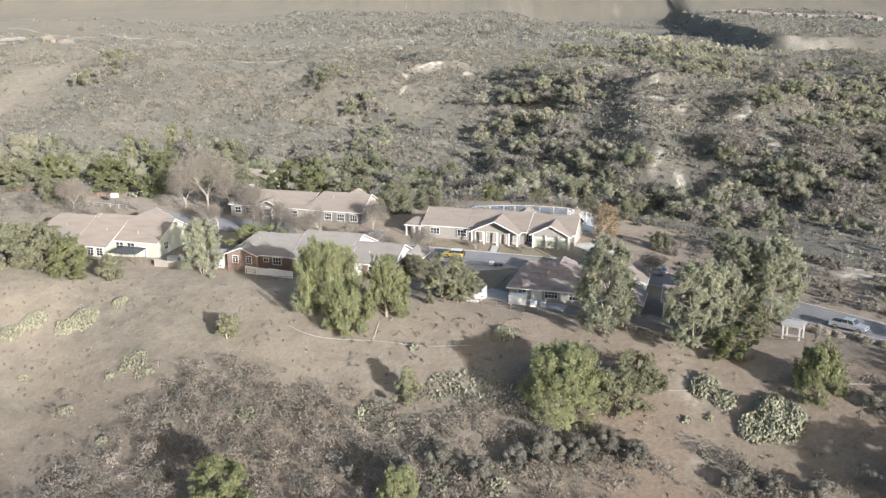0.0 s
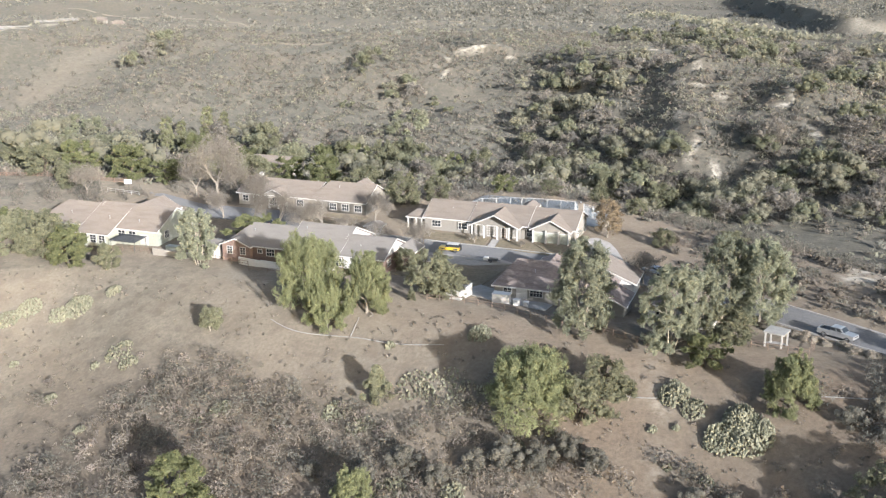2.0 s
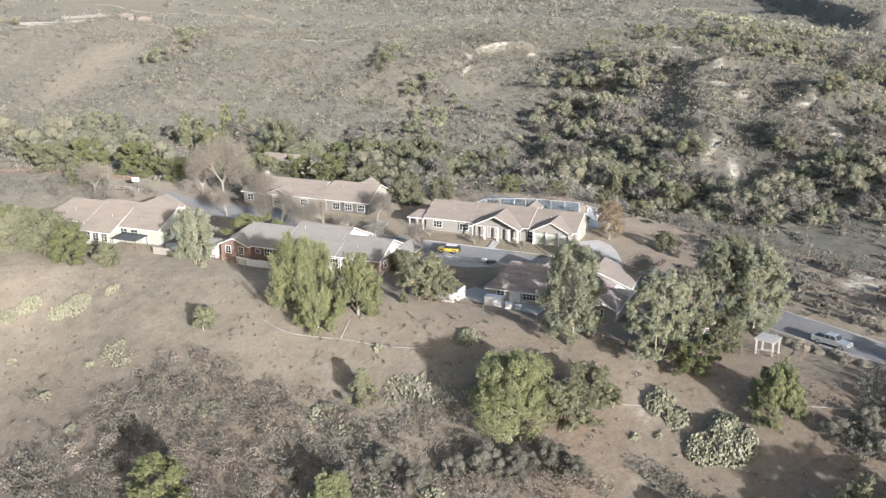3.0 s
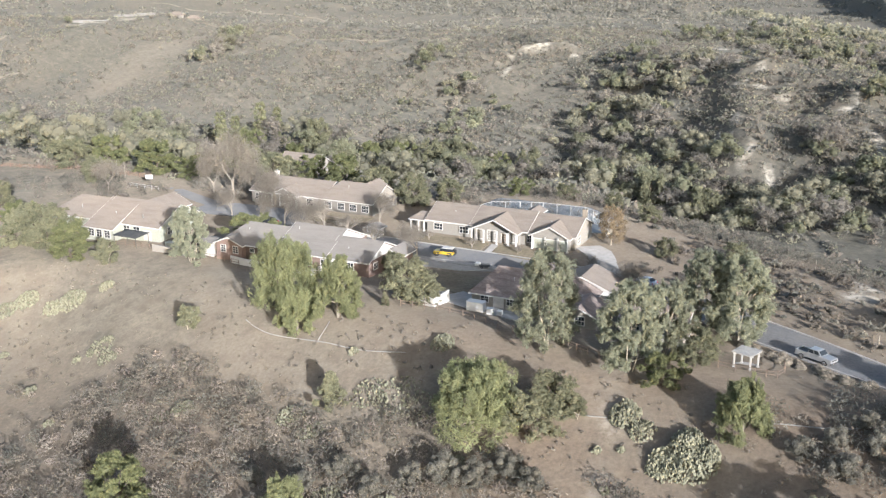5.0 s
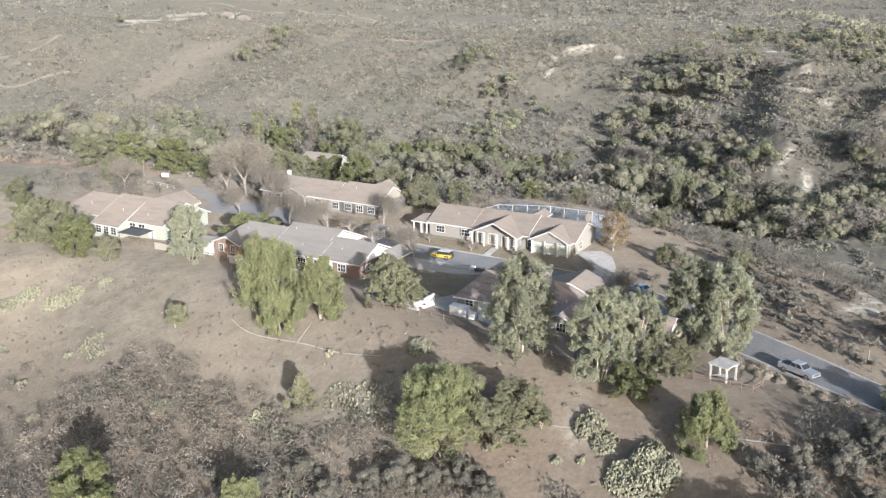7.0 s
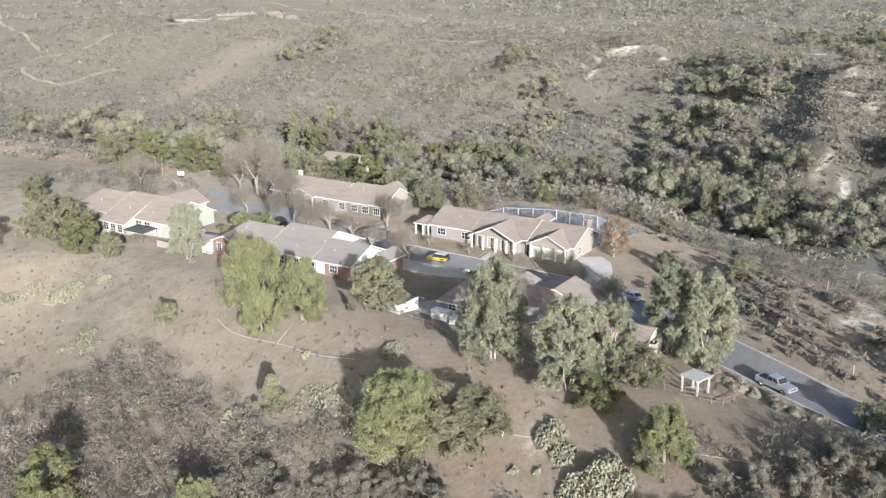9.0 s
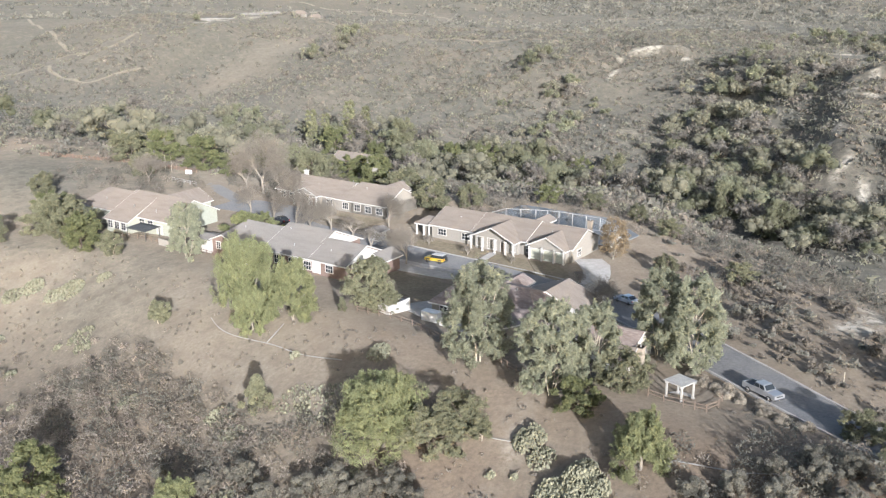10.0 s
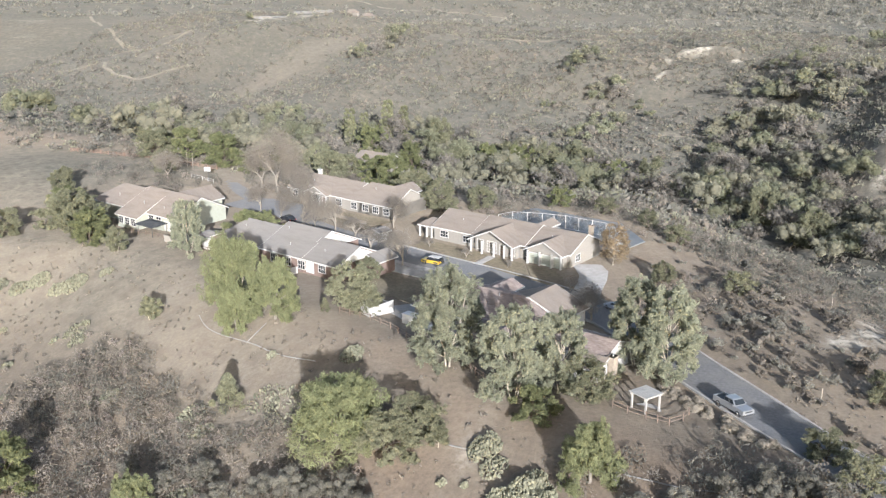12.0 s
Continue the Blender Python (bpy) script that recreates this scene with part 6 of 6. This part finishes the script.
def block_wall(name, label, points, height, thick, material, category="wall"):
    """A solid garden wall along points, with a slightly wider cap."""
    hold = tagged(new(name), label, category)
    zs = [ground_at(x, y) for x, y in points]
    hold.location = (*points[0], zs[0])
    for (ax, ay), (bx, by), za, zb in zip(points, points[1:], zs, zs[1:]):
        for nm, w, lo, hi in (("wall_panel", thick, -0.6, height), ("coping", thick * 1.5, height, height + 0.07)):
            d = Vector((bx - ax, by - ay, 0)).normalized()
            sd = Vector((-d.y, d.x, 0)) * w / 2
            o = Vector((*points[0], zs[0]))
            bm = bmesh.new()
            top = max(za, zb)
            vs = []
            for s in (-1, 1):
                for (x, y), z in (((ax, ay), za), ((bx, by), zb)):
                    vs.append((bm.verts.new(Vector((x, y, z + lo if nm == "wall_panel" else top + lo)) + s * sd - o), bm.verts.new(Vector((x, y, top + hi)) + s * sd - o)))
            (a0, a1), (b0, b1), (c0, c1), (d0, d1) = vs
            for f in ((a0, b0, b1, a1), (d0, c0, c1, d1), (c0, a0, a1, c1), (b0, d0, d1, b1), (a1, b1, d1, c1), (a0, c0, d0, b0)):
                bm.faces.new(f)
            bmesh.ops.recalc_face_normals(bm, faces=bm.faces[:])
            part(nm, bm, material, hold)
    return hold


block_wall("bin_enclosure", "white walled enclosure at the corner of a drive", [xy(-44.5, 163.4), xy(-44.0, 158.6), xy(-41.0, 157.4), xy(-40.7, 163.0), xy(-44.5, 163.4)], 1.5, 0.18, WHITE, "enclosure")
bm = bmesh.new()
box(bm, -1.2, 1.2, -0.8, 0.8, 0, 1.1)
bmesh.ops.bevel(bm, geom=bm.edges[:], offset=0.06, segments=2, affect="EDGES")
skip = tagged(part("dark_bin", bm, DARK), "dark covered bin inside a white enclosure", "bin")
skip.matrix_world = pose(*xy(-42.4, 160.8), ground_at(*xy(-42.4, 160.8)), 0, 0, 75)
block_wall("garden_wall", "low white garden wall below a brick house", [xy(-91.6, 168.6), xy(-86.0, 167.6), xy(-80.5, 166.8)], 1.25, 0.2, WHITE)
block_wall("garden_wall", "low white garden wall beside a patio", [xy(-75.6, 167.2), xy(-71.6, 166.4), xy(-71.0, 169.8)], 1.1, 0.2, WHITE)
block_wall("garden_wall", "low pale garden wall at the field's edge", [xy(-113.6, 170.6), xy(-108.0, 170.2), xy(-103.2, 169.4)], 1.2, 0.2, STUCCO)
block_wall("garden_wall", "low pale garden wall round a front yard", [xy(-98.0, 206.8), xy(-86.0, 206.0)], 0.7, 0.2, STONE)


def canopy(x, y, turn, w, d, h, label):
    hold = tagged(new("patio_canopy"), label, "canopy")
    hold.matrix_world = pose(x, y, ground_at(x, y), 0, 0, turn)
    for sx in (-1, 1):
        for sy in (-1, 1):
            bm = bmesh.new()
            tube(bm, (sx * w * 0.46, sy * d * 0.44, -0.4), (sx * w * 0.46, sy * d * 0.44, h), 0.06, 0.06, 6)
            part("post", bm, DARK, hold)
    bm = bmesh.new()
    pts = [(-w / 2, -d / 2, h), (w / 2, -d / 2, h), (w / 2, d / 2, h + 0.25), (-w / 2, d / 2, h + 0.25), (-w * 0.2, 0, h + 0.7), (w * 0.2, 0, h + 0.7)]
    v = [bm.verts.new(p) for p in pts]
    for f in ((0, 1, 5, 4), (2, 3, 4, 5), (3, 0, 4), (1, 2, 5)):
        bm.faces.new([v[i] for i in f])
    ex = bmesh.ops.extrude_face_region(bm, geom=bm.faces[:])
    for q in ex["geom"]:
        if isinstance(q, bmesh.types.BMVert):
            q.co.z -= 0.08
    bmesh.ops.recalc_face_normals(bm, faces=bm.faces[:])
    part("canvas", bm, DARK, hold)


canopy(*xy(-121.5, 173.0), -16.4, 6.5, 4.4, 2.4, "dark grey patio canopy on posts behind a house")


def hoop(x, y, turn):
    hold = tagged(new("basketball_hoop"), "white basketball backboard on a dark pole", "hoop")
    hold.matrix_world = pose(x, y, ground_at(x, y), 0, 0, turn)
    bm = bmesh.new()
    tube(bm, (0, 0, -0.4), (0, 0, 2.9), 0.07, 0.06, 8)
    tube(bm, (0, 0, 2.9), (0, -0.6, 3.1), 0.05, 0.05, 6)
    part("pole", bm, DARK, hold)
    bm = bmesh.new()
    box(bm, -0.95, 0.95, -0.66, -0.6, 2.4, 3.6)
    bmesh.ops.bevel(bm, geom=bm.edges[:], offset=0.02, segments=1, affect="EDGES")
    part("backboard", bm, WHITE, hold)
    bm = bmesh.new()
    ring = [Vector((0.23 * math.cos(a), -0.92 + 0.23 * math.sin(a), 2.7)) for a in np.arange(13) * math.tau / 12]
    for a, b in zip(ring, ring[1:]):
        tube(bm, a, b, 0.015, 0.015, 5, False)
    part("rim", bm, LAMP_RED, hold)


hoop(-86.6, 250.2, 12)


def cactus(x, y, radius, height, pads, label="", squash=1.0, turn=0.0):
    """A thicket of prickly pear: stacked oval pads, each a thin rounded disc."""
    r = np.random.default_rng(int(abs(x * 13 + y * 7)))
    bm = bmesh.new()
    vs, fs = [], []
    n = int(pads * 1.7)
    a = r.uniform(0, math.tau, n)
    q = np.sqrt(r.uniform(0, 1, n))
    px, py = radius * q * np.cos(a), radius * squash * q * np.sin(a)
    c, s = math.cos(radians(turn)), math.sin(radians(turn))
    px, py = px * c - py * s, px * s + py * c
    hh = height * np.sqrt(np.clip(1 - q**2.4, 0, 1)) * (0.55 + 0.5 * fbm(px + x, py + y, radius * 0.6, 2, 3)) + 0.25
    pz = hh * np.sqrt(r.uniform(0.05, 1, n))
    gz = land(px + x, py + y) - ground_at(x, y)
    size = r.uniform(0.13, 0.26, n)
    for i in range(n):
        tilt = Euler((r.uniform(-0.6, 0.6), r.uniform(-0.6, 0.6), r.uniform(0, math.tau))).to_matrix()
        o = len(vs)
        for k in range(7):
            b = k * math.tau / 7
            vs.append(Vector((px[i], py[i], pz[i] + gz[i])) + tilt @ Vector((size[i] * 0.8 * math.cos(b), 0, size[i] * 1.15 * math.sin(b))))
        for sgn in (-1, 1):
            vs.append(Vector((px[i], py[i], pz[i] + gz[i])) + tilt @ Vector((0, sgn * 0.07, 0)))
        for k in range(7):
            j = (k + 1) % 7
            fs += [(o + k, o + j, o + 7), (o + j, o + k, o + 8)]
    bm.free()
    ob = mesh_from("prickly_pear", vs, fs, PAD)
    ob.location = (x, y, ground_at(x, y) - 0.05)
    return tagged(ob, label or "thicket of pale green prickly pear pads on dry ground", "cactus", "prickly pears", kind="stuff")


for args in ((44.6, 121.6, 3.6, 3.4, 900), (41.6, 121.2, 2.6, 2.4, 380), (44.2, 124.4, 2.2, 2.4, 300), (36.6, 130.2, 2.2, 2.0, 330), (38.8, 127.2, 1.8, 1.0, 110), (-0.5, 138.8, 3.0, 0.5, 80), (3.8, 137.8, 4.0, 0.5, 110), (7.4, 135.0, 3.2, 0.4, 60), (9.0, 148.2, 1.9, 1.3, 190), (-68.7, 176.0, 2.7, 1.7, 330), (-72.0, 174.4, 2.0, 1.4, 180), (-78.8, 176.6, 2.4, 1.5, 260), (-82.0, 174.0, 2.2, 1.4, 200), (-88.0, 174.5, 2.0, 1.3, 150), (-62.6, 178.6, 1.5, 1.1, 130), (-64.0, 151.5, 1.1, 0.8, 80), (-75.6, 162.3, 0.9, 0.7, 50), (-54.2, 140.5, 0.9, 0.7, 50), (-5.3, 148.6, 0.8, 0.8, 50), (-55.0, 160.4, 2.6, 0.8, 110), (-52.0, 157.0, 1.8, 0.6, 70), (-58.6, 158.0, 0.9, 0.6, 36), (-31.0, 140.5, 1.8, 1.0, 110), (-34.0, 139.0, 1.2, 0.8, 50), (-12.0, 136.0, 2.2, 0.7, 90), (-8.0, 132.5, 2.0, 0.9, 80), (14.5, 123.5, 1.6, 1.0, 90), (-2.0, 118.5, 2.4, 1.2, 160), (6.5, 117.0, 1.8, 1.2, 110), (33.0, 124.5, 0.6, 0.6, 30), (36.0, 124.2, 0.5, 0.6, 24), (38.6, 115.0, 0.9, 0.6, 40), (34.0, 118.0, 0.6, 0.5, 24)):
    cactus(*args)


def pipe(label, points, r=0.085, closed=False):
    """A pale irrigation pipe lying on the ground."""
    bm = bmesh.new()
    line = smooth_line([(x, y, 0) for x, y in points], 1.2)
    p = [Vector((x, y, ground_at(x, y) + r * 0.7)) for x, y, _ in line]
    o = p[0].copy()
    for a, b in zip(p, p[1:]):
        tube(bm, a - o, b - o, r, r, 6, False)
    ob = part("irrigation_pipe", bm, CONCRETE)
    ob.location = o
    return tagged(ob, label, "pipe", "irrigation pipes")


pipe("long pale irrigation pipe lying across the field", [(-27.6, 161.0), (-24.0, 157.6), (-20.0, 155.4), (-16.2, 153.9), (-11.0, 152.0), (-5.9, 149.6), (-1.5, 148.0), (3.4, 146.9)])
pipe("short pale irrigation pipe branching up the field", [(-12.4, 152.3), (-12.0, 154.8), (-11.6, 157.4)])
pipe("pale irrigation pipe lying below the trees", [(29.8, 131.2), (32.0, 130.6), (35.0, 130.0)])
pipe("pale irrigation pipe lying on the lower slope", [(54.6, 126.9), (58.0, 126.2), (63.0, 125.6), (67.0, 126.0)])
pipe("pale pole lying in the scrub", [(-44.6, 146.4), (-42.6, 148.4)], 0.11)


def plume_clump(x, y, s):
    z = ground_at(x, y)
    n = 420
    d = ball(n)
    d[:, 2] = np.abs(d[:, 2])
    p = d * np.array([1, 1, 0.95]) * rng.uniform(0.55, 1.0, (n, 1)) * s * 0.8 + np.array([0, 0, 0.1])
    ob = leaves_mesh("grass_clump", p, unit(d + 0.25 * rng.normal(size=d.shape)), 0.2 * s * np.ones(n), PLUME, None, 2.4, wide=0.4)
    ob.location = (x, y, z)
    return tagged(ob, "pale feathery ornamental grass clump beside the road", "grass", "grasses along the road")


for i in range(34):
    t = i / 33
    bx, by = 54.6 + 14.6 * t, 153.4 - 13.2 * t
    plume_clump(bx + random.uniform(-1.3, 1.0), by + random.uniform(-1.3, 1.0), random.uniform(0.65, 1.2))


def marker_post(x, y, h, label):
    bm = bmesh.new()
    tube(bm, (0, 0, -0.4), (0, 0, h), 0.07, 0.06, 6)
    tube(bm, (0, 0, h), (0, 0, h + 0.08), 0.09, 0.03, 6)
    ob = tagged(part("marker_post", bm, BARK_PALE), label, "post")
    ob.location = (x, y, ground_at(x, y))


marker_post(75.4, 157.8, 1.5, "pale wooden post in the brush beside the road")
marker_post(76.4, 209.0, 2.0, "pale wooden post on the brush slope")
marker_post(-101.0, 260.5, 4.6, "tall dark pole beside a far drive")
marker_post(-98.4, 259.6, 4.6, "tall dark pole beside a far drive")


def cabinet(x, y, turn, w, d, h, label, material=None, lift=0.0):
    bm = bmesh.new()
    box(bm, -w / 2, w / 2, -d / 2, d / 2, 0, h)
    bmesh.ops.bevel(bm, geom=bm.edges[:], offset=0.04, segments=2, affect="EDGES")
    hold = tagged(new("storage_cabinet"), label, "cabinet")
    body = part("body", bm, material or WHITE, hold)
    bm = bmesh.new()
    box(bm, -w / 2 - 0.05, w / 2 + 0.05, -d / 2 - 0.05, d / 2 + 0.05, h - 0.03, h + 0.05)
    part("lid", bm, material or WHITE, hold)
    hold.matrix_world = pose(x, y, ground_at(x, y) + lift, 0, 0, turn)


cabinet(*xy(-34.4, 160.4), -16, 3.0, 1.6, 1.7, "large white storage cabinet in a concrete yard")
cabinet(*xy(-31.4, 159.4), -10, 1.1, 0.9, 1.0, "small white storage cabinet in a concrete yard")
cabinet(*xy(-29.8, 159.6), -20, 0.8, 0.8, 0.8, "small white storage cabinet in a concrete yard")
cabinet(*xy(-110.6, 173.4), -16, 2.6, 1.4, 1.3, "pale green garden cabinet beside a house", SIDING)


# dirt tracks over the hills
TRACK = mat("pale_dirt_track", (0.161, 0.144, 0.117), (0.214, 0.192, 0.158), 0.4, 0.95, 0.2, (0.186, 0.158, 0.118), 0.08)
for width, pts in ((2.0, ((-452, 652), (-423, 664), (-406, 674), (-409, 702), (-423, 740))), (1.6, ((-640, 850), (-595, 800), (-533, 745), (-494, 709), (-470, 690))), (1.5, ((-470, 610), (-453, 617), (-441, 629), (-415, 600), (-379, 583), (-341, 605))), (1.4, ((-330, 806), (-300, 800), (-262, 786), (-225, 758), (-195, 748), (-150, 742), (-116, 748), (-80, 741))), (2.6, ((-520, 1190), (-200, 1170), (100, 1185), (420, 1130)))):
    line = smooth_line([(x, y, width) for x, y in pts], 5)
    d = np.gradient(line[:, :2], axis=0)
    d /= np.linalg.norm(d, axis=1, keepdims=True)
    nrm = np.stack([-d[:, 1], d[:, 0]], 1)
    rows = np.stack([line[:, :2] + nrm * (s * width) for s in (-1, -0.4, 0.4, 1)], 1)
    z = land(rows[..., 0].ravel(), rows[..., 1].ravel()).reshape(rows.shape[:2])
    z = z + np.array([0.1, 0.5, 0.5, 0.1])
    v = np.concatenate([rows, z[..., None]], -1).reshape(-1, 3)
    i = np.arange(len(v)).reshape(-1, 4)
    f = np.stack([i[:-1, :-1], i[:-1, 1:], i[1:, 1:], i[1:, :-1]], -1).reshape(-1, 4)
    tagged(mesh_from("dirt_track", v, f.tolist(), TRACK), "pale dirt track winding over the brush hills", "track", kind="structure")


block_wall("retaining_wall", "long low pale retaining wall on a far hillside", [(-386, 748), (-374, 760), (-362, 768)], 1.7, 1.0, CONCRETE)
block_wall("retaining_wall", "long low pale retaining wall on a far hillside", [(-372, 796), (-356, 806), (-342, 812)], 1.7, 1.0, CONCRETE)


def far_house(x, y, turn, w=16.0, d=11.0, h=6.0, label="tiny pale house in a distant row on the mesa"):
    hold = tagged(new("far_house"), label, "house", "distant houses")
    hold.matrix_world = pose(x, y, ground_at(x, y), 0, 0, turn)
    bm = bmesh.new()
    box(bm, -w / 2, w / 2, -d / 2, d / 2, -6, h)
    part("wall", bm, STUCCO, hold)
    bm, _, _ = roof_shape(-w / 2 - 0.6, w / 2 + 0.6, -d / 2 - 0.6, d / 2 + 0.6, h, h + 2.6, 0, 3, 3)
    part("roof", bm, ROOF_TAN, hold)


for i in range(34):
    t = i / 33
    far_house(860 + 215 * t + random.uniform(-6, 6), 3260 - 760 * t + random.uniform(-40, 40), random.uniform(-30, 30), random.uniform(13, 19), 12.0, 8.0)
for x, y in ((-326, 818), (-312, 820)):
    far_house(x, y, random.uniform(-20, 20), 10, 6, 1.6, "low pale building on a far hilltop")
